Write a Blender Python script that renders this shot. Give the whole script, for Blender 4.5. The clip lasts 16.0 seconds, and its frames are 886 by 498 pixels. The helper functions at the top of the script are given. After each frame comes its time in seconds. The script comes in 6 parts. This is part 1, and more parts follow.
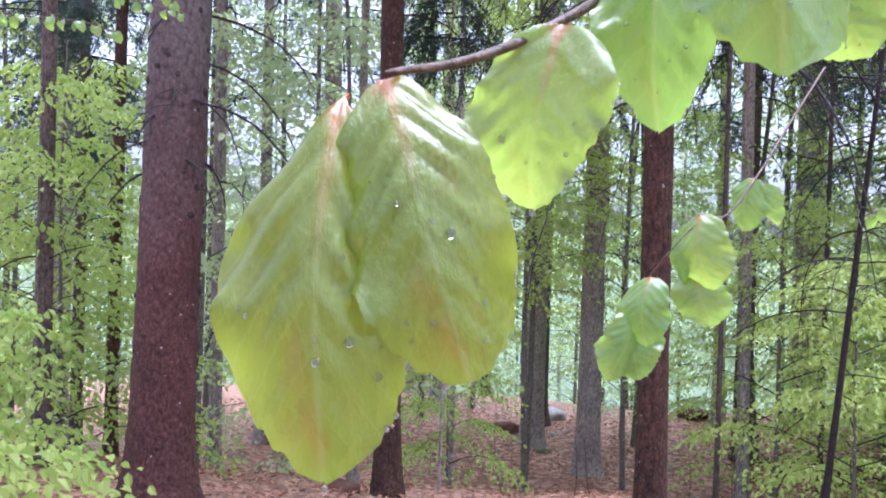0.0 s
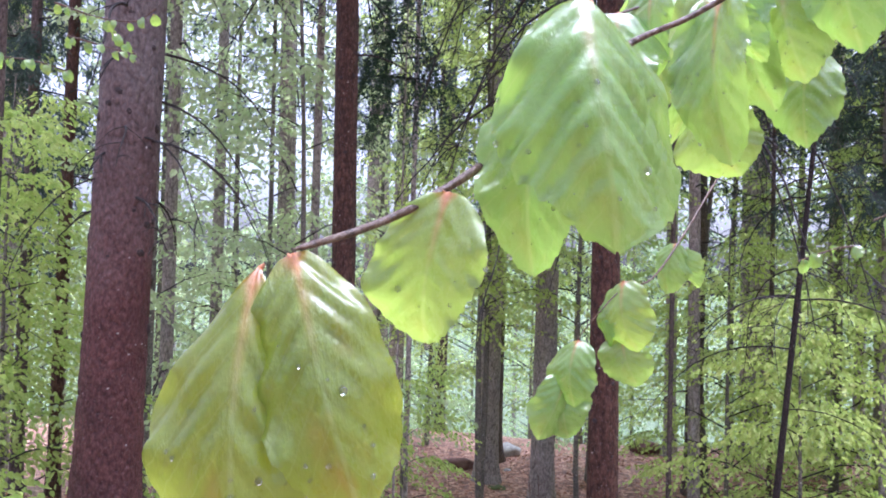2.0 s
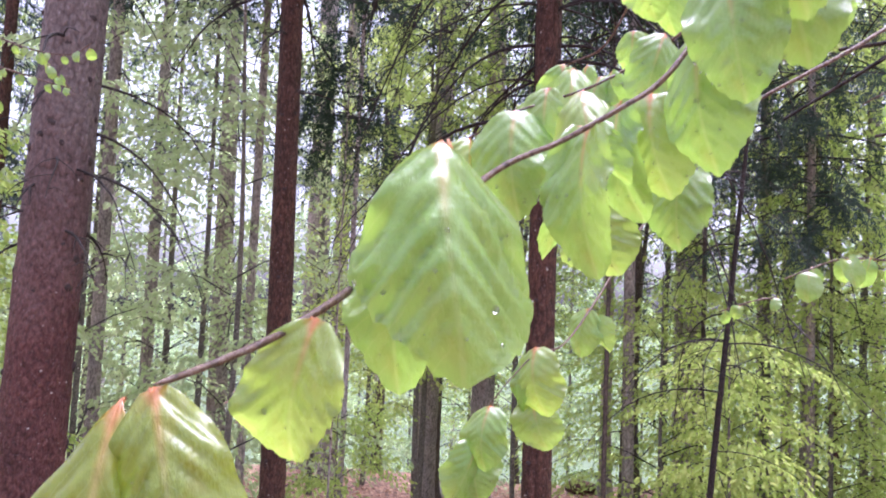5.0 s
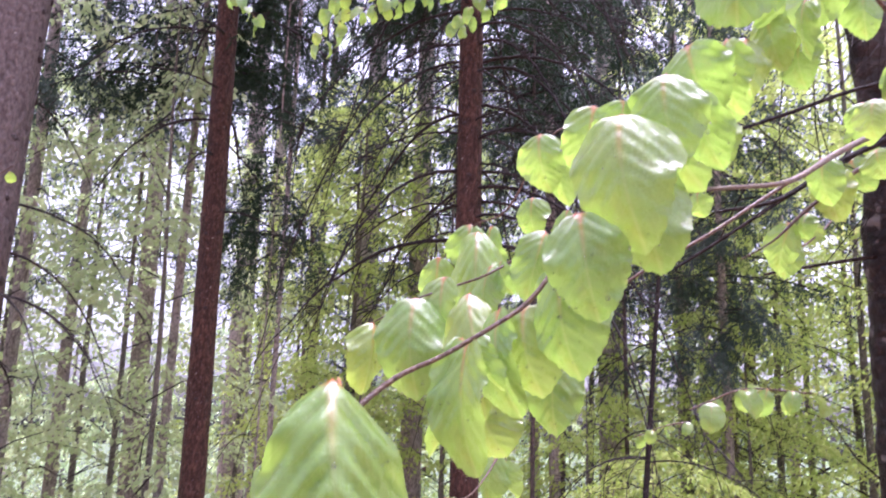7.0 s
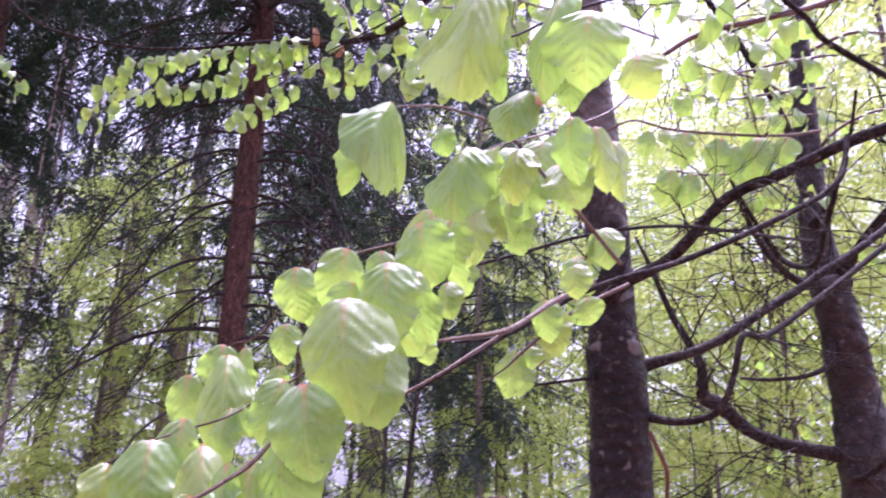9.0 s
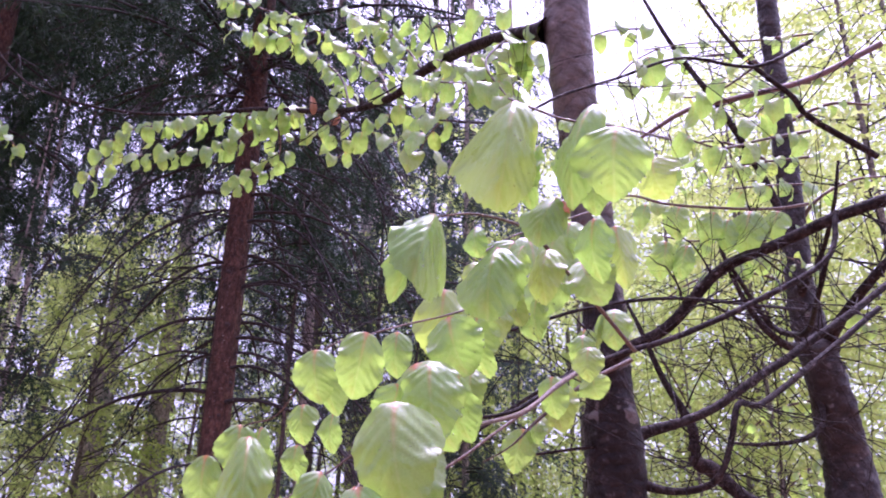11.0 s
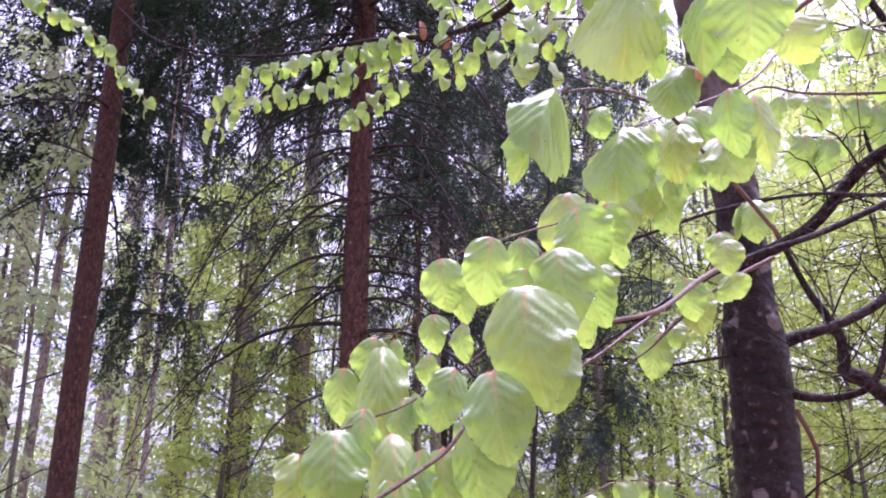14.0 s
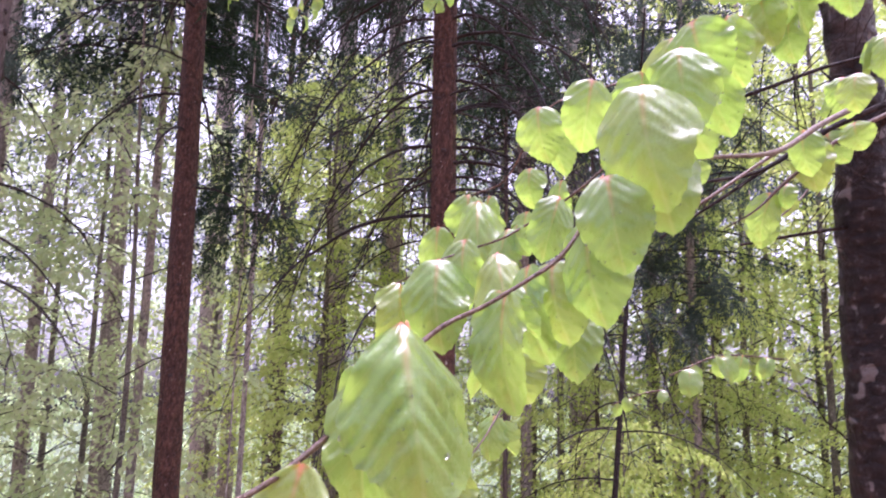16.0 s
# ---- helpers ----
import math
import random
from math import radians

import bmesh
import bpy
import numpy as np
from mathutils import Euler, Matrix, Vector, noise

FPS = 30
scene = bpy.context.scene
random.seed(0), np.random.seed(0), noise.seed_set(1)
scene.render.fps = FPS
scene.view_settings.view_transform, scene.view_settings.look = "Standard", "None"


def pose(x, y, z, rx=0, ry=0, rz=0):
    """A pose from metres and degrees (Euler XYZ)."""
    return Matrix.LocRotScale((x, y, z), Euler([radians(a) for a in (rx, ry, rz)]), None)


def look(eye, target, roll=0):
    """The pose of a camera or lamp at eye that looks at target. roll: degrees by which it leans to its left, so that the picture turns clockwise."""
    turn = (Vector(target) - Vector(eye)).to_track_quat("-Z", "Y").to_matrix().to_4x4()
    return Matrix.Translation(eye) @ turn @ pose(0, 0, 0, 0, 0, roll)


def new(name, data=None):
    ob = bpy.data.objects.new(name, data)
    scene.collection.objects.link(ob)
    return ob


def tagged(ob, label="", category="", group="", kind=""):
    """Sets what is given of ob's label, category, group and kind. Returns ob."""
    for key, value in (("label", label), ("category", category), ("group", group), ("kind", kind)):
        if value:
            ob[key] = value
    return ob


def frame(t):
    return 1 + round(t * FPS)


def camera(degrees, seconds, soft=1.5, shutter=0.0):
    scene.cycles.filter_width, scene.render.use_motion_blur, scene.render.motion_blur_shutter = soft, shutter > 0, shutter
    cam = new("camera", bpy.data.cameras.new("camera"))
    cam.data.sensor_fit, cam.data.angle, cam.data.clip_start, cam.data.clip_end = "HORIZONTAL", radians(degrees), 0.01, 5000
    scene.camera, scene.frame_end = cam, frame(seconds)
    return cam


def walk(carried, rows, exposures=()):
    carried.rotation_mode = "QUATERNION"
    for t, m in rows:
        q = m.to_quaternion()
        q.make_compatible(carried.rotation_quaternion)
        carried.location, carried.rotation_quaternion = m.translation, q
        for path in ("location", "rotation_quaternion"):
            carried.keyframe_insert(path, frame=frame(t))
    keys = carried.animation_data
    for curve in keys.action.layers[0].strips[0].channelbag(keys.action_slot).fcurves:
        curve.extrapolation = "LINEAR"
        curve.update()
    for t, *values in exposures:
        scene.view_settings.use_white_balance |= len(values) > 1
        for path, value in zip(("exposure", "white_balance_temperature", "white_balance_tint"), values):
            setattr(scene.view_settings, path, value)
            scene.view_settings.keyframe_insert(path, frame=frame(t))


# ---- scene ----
cam = camera(57.2, 16.0, soft=1.85, shutter=0.5)
PATH = [
    (0.0, 0.0000, 0.0000, 1.6000, 89.39, -1.67, 0.04),
    (0.5, 0.0011, -0.0023, 1.6059, 90.12, -1.90, -1.00),
    (1.0, 0.0022, -0.0122, 1.6153, 90.31, -1.57, -1.61),
    (1.5, 0.0083, -0.0258, 1.6190, 91.10, -1.30, -2.34),
    (2.0, 0.0111, -0.0302, 1.6238, 91.88, -1.66, -3.12),
    (2.5, 0.0145, -0.0234, 1.6275, 92.13, -1.94, -3.47),
    (3.0, 0.0232, -0.0235, 1.6247, 92.10, -2.06, -4.62),
    (3.2, 0.0248, -0.0252, 1.6240, 92.14, -2.09, -5.09),
    (4.2, 0.0277, -0.0323, 1.6319, 92.89, -2.38, -6.41),
    (5.3, 0.0279, -0.0529, 1.6513, 95.55, -2.51, -8.02),
    (5.5, 0.0303, -0.0596, 1.6543, 96.26, -2.53, -8.64),
    (6.0, 0.0350, -0.0711, 1.6611, 97.92, -2.40, -9.91),
    (6.5, 0.0329, -0.0812, 1.6680, 100.17, -2.19, -11.03),
    (7.0, 0.0310, -0.0884, 1.6744, 102.79, -1.66, -12.47),
    (7.5, 0.0311, -0.1017, 1.6811, 104.97, -2.03, -15.23),
    (8.0, 0.0302, -0.1207, 1.6888, 106.63, -1.75, -19.83),
    (8.5, 0.0292, -0.1306, 1.6920, 108.02, -1.55, -24.13),
    (9.0, 0.0259, -0.1499, 1.6961, 109.42, -1.10, -28.89),
    (9.2, 0.0226, -0.1520, 1.6990, 110.00, -0.92, -30.17),
    (9.7, 0.0139, -0.1624, 1.7038, 111.39, -0.65, -32.76),
    (10.2, 0.0007, -0.1654, 1.7077, 112.57, -0.66, -32.70),
    (10.8, -0.0132, -0.1639, 1.7102, 113.39, -0.82, -30.76),
    (11.3, -0.0167, -0.1626, 1.7095, 113.31, -0.89, -28.98),
    (11.5, -0.0147, -0.1599, 1.7074, 113.31, -0.99, -28.42),
    (12.0, -0.0135, -0.1626, 1.7063, 112.59, -0.86, -26.97),
    (12.5, -0.0120, -0.1602, 1.7062, 111.88, -0.39, -24.90),
    (13.0, -0.0082, -0.1478, 1.6971, 110.37, -0.52, -23.24),
    (13.5, -0.0056, -0.1393, 1.6967, 109.51, -0.43, -21.82),
    (14.0, -0.0046, -0.1407, 1.6945, 108.39, -0.41, -20.63),
    (14.5, -0.0006, -0.1357, 1.6868, 107.22, -0.56, -19.22),
    (15.0, -0.0004, -0.1250, 1.6807, 105.20, -0.76, -17.83),
    (15.5, -0.0013, -0.1145, 1.6713, 103.07, -1.04, -16.35),
    (16.0, -0.0013, -0.1050, 1.6614, 101.17, -1.00, -14.49),
]
walk(cam, [(t, pose(x, y, z, a, b, c)) for t, x, y, z, a, b, c in PATH], exposures=[(0, 2.08, 5090, 25), (3, 2.0, 5320, 29), (5.5, 2.09, 5580, 35), (7, 2.08, 5640, 42), (9, 1.89, 5490, 54), (11.5, 1.65, 5410, 59), (13.5, 1.83, 5450, 56), (16, 1.98, 5760, 46)])
SKY = 0.12

# ---- light ----
world = bpy.data.worlds.new("sky")
scene.world = world
world.use_nodes = True
wn, wl = world.node_tree.nodes, world.node_tree.links
sky = wn.new("ShaderNodeTexSky")
sky.sky_type = "NISHITA"
sky.sun_disc = False
sky.sun_elevation, sky.sun_rotation = radians(76), radians(65)
sky.air_density, sky.dust_density = 1.0, 6.0
pale = wn.new("ShaderNodeHueSaturation")
pale.inputs["Saturation"].default_value = 0.28
wl.new(sky.outputs[0], pale.inputs["Color"])
wl.new(pale.outputs[0], wn["Background"].inputs[0])
wn["Background"].inputs[1].default_value = SKY
sun = new("sun", bpy.data.lights.new("sun", "SUN"))
sun.data.energy, sun.data.angle, sun.data.color = 1.0, radians(40), (1.0, 0.98, 0.95)
sun.matrix_world = look((2.2, 1.0, 10), (0, 0, 0))

# ---- mesh tools ----
rng = np.random.default_rng(7)


def mesh_of(name, verts, quads, mats, uv=None, smooth=False, index=None):
    me = bpy.data.meshes.new(name)
    verts, quads = np.asarray(verts, np.float32), np.asarray(quads, np.int32)
    me.vertices.add(len(verts))
    me.vertices.foreach_set("co", verts.ravel())
    me.loops.add(quads.size)
    me.loops.foreach_set("vertex_index", quads.ravel())
    me.polygons.add(len(quads))
    me.polygons.foreach_set("loop_start", np.arange(0, quads.size, quads.shape[1], dtype=np.int32))
    me.polygons.foreach_set("use_smooth", np.full(len(quads), smooth))
    if index is not None:
        me.polygons.foreach_set("material_index", np.asarray(index, np.int32))
    if uv is not None:
        me.uv_layers.new(name="uv").data.foreach_set("uv", np.asarray(uv, np.float32)[quads.ravel()].ravel())
    for m in mats if isinstance(mats, (list, tuple)) else [mats]:
        me.materials.append(m)
    me.update()
    me.validate()
    return me


def part(name, me, parent=None, label=""):
    ob = new(name, me)
    ob.parent = parent
    return tagged(ob, label)


def thing(name, at, label, category, group="", kind=""):
    ob = new(name)
    ob.location = at
    ob.empty_display_size = 0.1
    return tagged(ob, label, category, group, kind)


class Geo:
    """Gathers quads of one mesh."""

    def __init__(self):
        self.v, self.q, self.u, self.n = [], [], [], 0

    def add(self, v, q, u=None):
        self.v.append(v)
        self.q.append(np.asarray(q) + self.n)
        self.u.append(u if u is not None else np.zeros((len(v), 2)))
        self.n += len(v)

    def mesh(self, name, mats, smooth=False, at=(0, 0, 0)):
        return mesh_of(name, np.concatenate(self.v) - np.array(at), np.concatenate(self.q), mats, np.concatenate(self.u), smooth)


def curve(pts, n):
    """A smooth line of n points through the given ones (Catmull-Rom)."""
    p = np.asarray(pts, float)
    p = np.concatenate([[2 * p[0] - p[1]], p, [2 * p[-1] - p[-2]]])
    k = len(p) - 3
    t = np.linspace(0, k, n)
    i = np.minimum(t.astype(int), k - 1)
    f = (t - i)[:, None]
    a, b, c, d = p[i], p[i + 1], p[i + 2], p[i + 3]
    return 0.5 * (2 * b + (c - a) * f + (2 * a - 5 * b + 4 * c - d) * f**2 + (3 * b - a - 3 * c + d) * f**3)


def tube(pts, rad, n=8, rough=0.0, seed=0):
    """Verts, quads and uv of a round bar along pts."""
    p = np.asarray(pts, float)
    tan = np.gradient(p, axis=0)
    tan /= np.linalg.norm(tan, axis=1)[:, None] + 1e-12
    ref = np.array([0.0, 0.0, 1.0]) if abs(tan[0][2]) < 0.9 else np.array([1.0, 0.0, 0.0])
    side = np.cross(tan, ref)
    side /= np.linalg.norm(side, axis=1)[:, None] + 1e-12
    up = np.cross(side, tan)
    a = np.linspace(0, 2 * np.pi, n, endpoint=False)
    r = np.asarray(rad, float)[:, None] * np.ones((1, n))
    if rough:
        g = np.random.default_rng(seed)
        r = r * (1 + rough * (g.random((len(p), n)) - 0.5) + rough * np.cos(2 * a + g.random() * 6)[None] * 0.6)
    v = p[:, None] + r[..., None] * (np.cos(a)[None, :, None] * side[:, None] + np.sin(a)[None, :, None] * up[:, None])
    i, j = np.meshgrid(np.arange(len(p) - 1), np.arange(n), indexing="ij")
    k = (j + 1) % n
    q = np.stack([i * n + j, i * n + k, (i + 1) * n + k, (i + 1) * n + j], -1).reshape(-1, 4)
    u = np.stack([np.broadcast_to(a / 6.283, (len(p), n)), np.broadcast_to(np.linspace(0, 1, len(p))[:, None], (len(p), n))], -1)
    return v.reshape(-1, 3), q, u.reshape(-1, 2)


def unit(v):
    return v / (np.linalg.norm(v, axis=-1, keepdims=True) + 1e-9)


def leaves(base, axis, face, length, width, fine=True, fold=0.25):
    """Many small folded leaves in one go: six points each (four when far)."""
    n = len(base)
    axis = unit(axis)
    side = unit(np.cross(axis, face))
    nor = np.cross(side, axis)
    L, Wd = np.asarray(length).reshape(-1, 1), np.asarray(width).reshape(-1, 1)

    def at(u, s, lift):
        return base + axis * (u * L) + side * (s * Wd) + nor * (lift * Wd)

    if fine:
        v = np.stack([base, at(0.28, 0.46, fold), at(0.68, 0.42, fold * 0.8), at(1.0, 0, -0.15), at(0.68, -0.42, fold * 0.8), at(0.28, -0.46, fold)], 1)
        q = np.array([[0, 1, 2, 3], [3, 4, 5, 0]])
        k = 6
    else:
        v = np.stack([base, at(0.45, 0.5, fold), at(1.0, 0, 0), at(0.45, -0.5, fold)], 1)
        q = np.array([[0, 1, 2, 3]])
        k = 4
    quads = (np.arange(n)[:, None, None] * k + q[None]).reshape(-1, 4)
    return v.reshape(-1, 3), quads


def ground_z(x, y):
    """The slope: level round the camera, falling away ahead to a flat shelf, then down the hill."""
    x, y = np.asarray(x, float), np.asarray(y, float)
    d = y * 0.985 + x * 0.17
    s = np.clip((d - 3.6) / 7.1, 0, 1)
    z = 0.05 - 1.42 * s * s * (3 - 2 * s)
    e = np.clip(d - 14.5, 0, 34)
    return z - 0.3 * e * np.clip(e / 5, 0, 1)


# ---- materials ----
def material(name, rough=0.8):
    m = bpy.data.materials.new(name)
    m.use_nodes = True
    b = m.node_tree.nodes["Principled BSDF"]
    b.inputs["Roughness"].default_value = rough
    return m, m.node_tree.nodes, m.node_tree.links, b


def ramp(nodes, *stops):
    r = nodes.new("ShaderNodeValToRGB")
    e = r.color_ramp.elements
    while len(e) < len(stops):
        e.new(0.5)
    for s, (p, c) in zip(e, stops):
        s.position, s.color = p, (*c, 1)
    return r


def tex(nodes, links, kind, scale, coord, detail=4.0, stretch=None, rough=0.6):
    t = nodes.new(kind)
    t.inputs["Scale"].default_value = scale
    if kind == "ShaderNodeTexNoise":
        t.inputs["Detail"].default_value = detail
        t.inputs["Roughness"].default_value = rough
    src = coord
    if stretch:
        mp = nodes.new("ShaderNodeMapping")
        mp.inputs["Scale"].default_value = stretch
        links.new(coord, mp.inputs["Vector"])
        src = mp.outputs[0]
    links.new(src, t.inputs["Vector"])
    return t


def mixc(nodes, links, fac, a, b, how="MIX"):
    m = nodes.new("ShaderNodeMix")
    m.data_type = "RGBA"
    m.blend_type = how
    for k, s in ((0, fac), (6, a), (7, b)):
        if isinstance(s, (int, float)):
            m.inputs[k].default_value = s
        elif isinstance(s, tuple):
            m.inputs[k].default_value = (*s, 1)
        else:
            links.new(s, m.inputs[k])
    return m.outputs[2]


def bump(nodes, links, height, strength, dist, shader):
    b = nodes.new("ShaderNodeBump")
    b.inputs["Strength"].default_value, b.inputs["Distance"].default_value = strength, dist
    links.new(height, b.inputs["Height"])
    links.new(b.outputs[0], shader.inputs["Normal"])


def bark(name, dark, mid, light, fleck=(0.55, 0.55, 0.5), flecks=0.66, scale=1.0, rough=0.75, relief=0.006, stretch=(1, 1, 0.45), upper=None, spec=0.3, plate=0.8):
    m, n, l, b = material(name, rough)
    b.inputs["Specular IOR Level"].default_value = spec
    co = n.new("ShaderNodeTexCoord").outputs["Object"]
    plates = tex(n, l, "ShaderNodeTexVoronoi", 38 * scale, co, stretch=stretch)
    grain = tex(n, l, "ShaderNodeTexNoise", 60 * scale, co, 6, stretch, 0.7)
    broad = tex(n, l, "ShaderNodeTexNoise", 3.2, co, 3)
    r = ramp(n, (0.36, dark), (0.5, mid), (0.66, light))
    l.new(grain.outputs[0], r.inputs[0])
    gaps = ramp(n, (0.0, (1, 1, 1)), (0.55, (0.85, 0.85, 0.85)), (0.9, (0.35, 0.33, 0.32)))
    l.new(plates.outputs["Distance"], gaps.inputs[0])
    c = mixc(n, l, plate, r.outputs[0], gaps.outputs[0], "MULTIPLY")
    tint = ramp(n, (0.35, (0.75, 0.75, 0.75)), (0.65, (1.25, 1.2, 1.15)))
    l.new(broad.outputs[0], tint.inputs[0])
    c = mixc(n, l, 0.8, c, tint.outputs[0], "MULTIPLY")
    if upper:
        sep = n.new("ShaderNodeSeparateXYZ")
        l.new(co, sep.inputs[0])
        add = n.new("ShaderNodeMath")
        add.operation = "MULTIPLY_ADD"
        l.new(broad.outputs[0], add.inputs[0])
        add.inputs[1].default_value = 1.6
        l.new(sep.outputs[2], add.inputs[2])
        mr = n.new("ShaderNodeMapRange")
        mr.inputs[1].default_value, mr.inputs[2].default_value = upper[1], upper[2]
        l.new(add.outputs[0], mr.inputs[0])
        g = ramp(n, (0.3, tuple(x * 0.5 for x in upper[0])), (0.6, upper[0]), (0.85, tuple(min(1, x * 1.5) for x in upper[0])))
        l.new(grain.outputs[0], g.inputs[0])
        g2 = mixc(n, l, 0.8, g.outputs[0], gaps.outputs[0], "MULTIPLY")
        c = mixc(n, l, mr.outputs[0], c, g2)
    lich = tex(n, l, "ShaderNodeTexNoise", 26 * scale, co, 2)
    lm = ramp(n, (flecks, (0, 0, 0)), (flecks + 0.04, (1, 1, 1)))
    l.new(lich.outputs[0], lm.inputs[0])
    c = mixc(n, l, lm.outputs[0], c, fleck)
    speck = tex(n, l, "ShaderNodeTexNoise", 95 * scale, co, 2)
    sm = ramp(n, (0.62, (0, 0, 0)), (0.7, (0.55, 0.55, 0.55)))
    l.new(speck.outputs[0], sm.inputs[0])
    c = mixc(n, l, sm.outputs[0], c, tuple(0.6 * x + 0.1 for x in light))
    l.new(c, b.inputs["Base Color"])
    h = n.new("ShaderNodeMath")
    h.operation = "SUBTRACT"
    l.new(grain.outputs[0], h.inputs[0])
    l.new(plates.outputs["Distance"], h.inputs[1])
    bump(n, l, h.outputs[0], 0.9, relief, b)
    return m


SPRUCE_RED = bark("spruce_bark_red", (0.05, 0.0195, 0.0175), (0.1, 0.039, 0.035), (0.165, 0.075, 0.066), fleck=(0.42, 0.4, 0.36), flecks=0.715, stretch=(1, 1, 0.6), relief=0.016, plate=0.4, upper=((0.19, 0.155, 0.145), 2.2, 3.6))
SPRUCE_WARM = bark("spruce_bark_warm", (0.024, 0.011, 0.0075), (0.07, 0.032, 0.0205), (0.13, 0.068, 0.047), fleck=(0.4, 0.38, 0.33), flecks=0.71, relief=0.01)
# Grey bark, paler than its own tone: haze before the trunks is painted in.
SPRUCE_GREY_HAZY = bark("spruce_bark_grey_hazy", (0.16, 0.14, 0.13), (0.36, 0.315, 0.29), (0.53, 0.48, 0.45), flecks=0.7)
# Dark bark, likewise lightened in colour for haze.
SPRUCE_DARK = bark("spruce_bark_dark", (0.05, 0.036, 0.03), (0.11, 0.083, 0.072), (0.2, 0.155, 0.135), flecks=0.74)
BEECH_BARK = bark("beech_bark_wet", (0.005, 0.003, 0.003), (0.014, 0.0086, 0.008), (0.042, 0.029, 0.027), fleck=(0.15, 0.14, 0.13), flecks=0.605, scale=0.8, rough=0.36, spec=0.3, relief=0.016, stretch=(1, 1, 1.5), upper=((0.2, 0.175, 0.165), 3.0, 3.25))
BEECH_LIMB = bark("beech_limb_bark_wet", (0.01, 0.0065, 0.006), (0.025, 0.018, 0.016), (0.068, 0.052, 0.046), fleck=(0.13, 0.115, 0.11), flecks=0.68, scale=1.6, rough=0.6, spec=0.08, relief=0.002, stretch=(1, 1, 1))
# Trunks of the wood's beeches: light grey-green bark with rainy haze in its colour.
BEECH_HAZY = bark("beech_bark_hazy", (0.09, 0.08, 0.066), (0.17, 0.155, 0.13), (0.28, 0.26, 0.22), flecks=0.7, relief=0.003, stretch=(1, 1, 1))
BEECH_STEM = bark("beech_bark_brown", (0.012, 0.008, 0.007), (0.026, 0.018, 0.0155), (0.056, 0.042, 0.037), fleck=(0.14, 0.125, 0.115), flecks=0.7, scale=0.5, rough=0.4, spec=0.25, relief=0.008, stretch=(1, 1, 1.4))
DEADWOOD = bark("dead_branch_bark", (0.01, 0.008, 0.007), (0.026, 0.02, 0.018), (0.06, 0.047, 0.042), flecks=0.75, scale=2, relief=0.002)
TWIG = bark("beech_twig_bark", (0.05, 0.03, 0.02), (0.12, 0.073, 0.047), (0.21, 0.15, 0.105), fleck=(0.22, 0.16, 0.11), flecks=0.7, scale=9, rough=0.4, relief=0.0006, stretch=(1, 1, 1))


def leaf_material(name, colours, trans, gloss=0.45, clear=0.18, mix=0.52):
    """A thin leaf that lets light through, its tone varied leaf by leaf."""
    m, n, l, b = material(name, gloss)
    g = n.new("ShaderNodeNewGeometry")
    r = ramp(n, *[(i / (len(colours) - 1), c) for i, c in enumerate(colours)])
    l.new(g.outputs["Random Per Island"], r.inputs[0])
    l.new(r.outputs[0], b.inputs["Base Color"])
    b.inputs["Specular IOR Level"].default_value = clear
    t = n.new("ShaderNodeBsdfTranslucent")
    r2 = ramp(n, *[(i / (len(trans) - 1), c) for i, c in enumerate(trans)])
    l.new(g.outputs["Random Per Island"], r2.inputs[0])
    l.new(r2.outputs[0], t.inputs[0])
    s = n.new("ShaderNodeMixShader")
    s.inputs[0].default_value = mix
    l.new(b.outputs[0], s.inputs[1])
    l.new(t.outputs[0], s.inputs[2])
    l.new(s.outputs[0], n["Material Output"].inputs[0])
    return m


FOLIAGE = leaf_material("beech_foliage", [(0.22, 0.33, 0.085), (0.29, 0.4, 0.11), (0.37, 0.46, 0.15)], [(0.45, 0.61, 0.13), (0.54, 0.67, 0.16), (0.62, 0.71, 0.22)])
# Yellow-green copy of the foliage, raised in colour to carry bright hazy light.
FOLIAGE_LIT = leaf_material("lit_yellow_beech_foliage", [(0.28, 0.39, 0.1), (0.36, 0.46, 0.13), (0.44, 0.52, 0.18)], [(0.52, 0.67, 0.16), (0.61, 0.73, 0.19), (0.69, 0.77, 0.26)])
# Beech foliage again, paler and bluer: distance haze mixed into the leaf colour.
FOLIAGE_HAZY = leaf_material("hazy_beech_foliage", [(0.24, 0.36, 0.2), (0.3, 0.42, 0.23), (0.38, 0.48, 0.28)], [(0.46, 0.62, 0.32), (0.54, 0.68, 0.36), (0.6, 0.72, 0.42)], gloss=0.5)
# Palest copy: haze and bright sky behind the leaves, put into their colour.
FOLIAGE_HAZE_PALE = leaf_material("haze_pale_beech_foliage", [(0.32, 0.43, 0.24), (0.38, 0.48, 0.28), (0.44, 0.52, 0.33)], [(0.56, 0.7, 0.3), (0.62, 0.74, 0.34), (0.68, 0.77, 0.42)], gloss=0.3, mix=0.55)
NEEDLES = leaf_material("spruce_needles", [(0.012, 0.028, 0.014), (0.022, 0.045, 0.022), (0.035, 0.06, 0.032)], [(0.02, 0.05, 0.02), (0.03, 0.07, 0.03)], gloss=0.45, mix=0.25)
# Same needles, lighter and greyer: haze over distance painted into them.
NEEDLES_HAZY = leaf_material("hazy_spruce_needles", [(0.04, 0.065, 0.05), (0.065, 0.095, 0.075), (0.09, 0.125, 0.1)], [(0.06, 0.1, 0.075), (0.1, 0.15, 0.11)], gloss=0.6, mix=0.3)


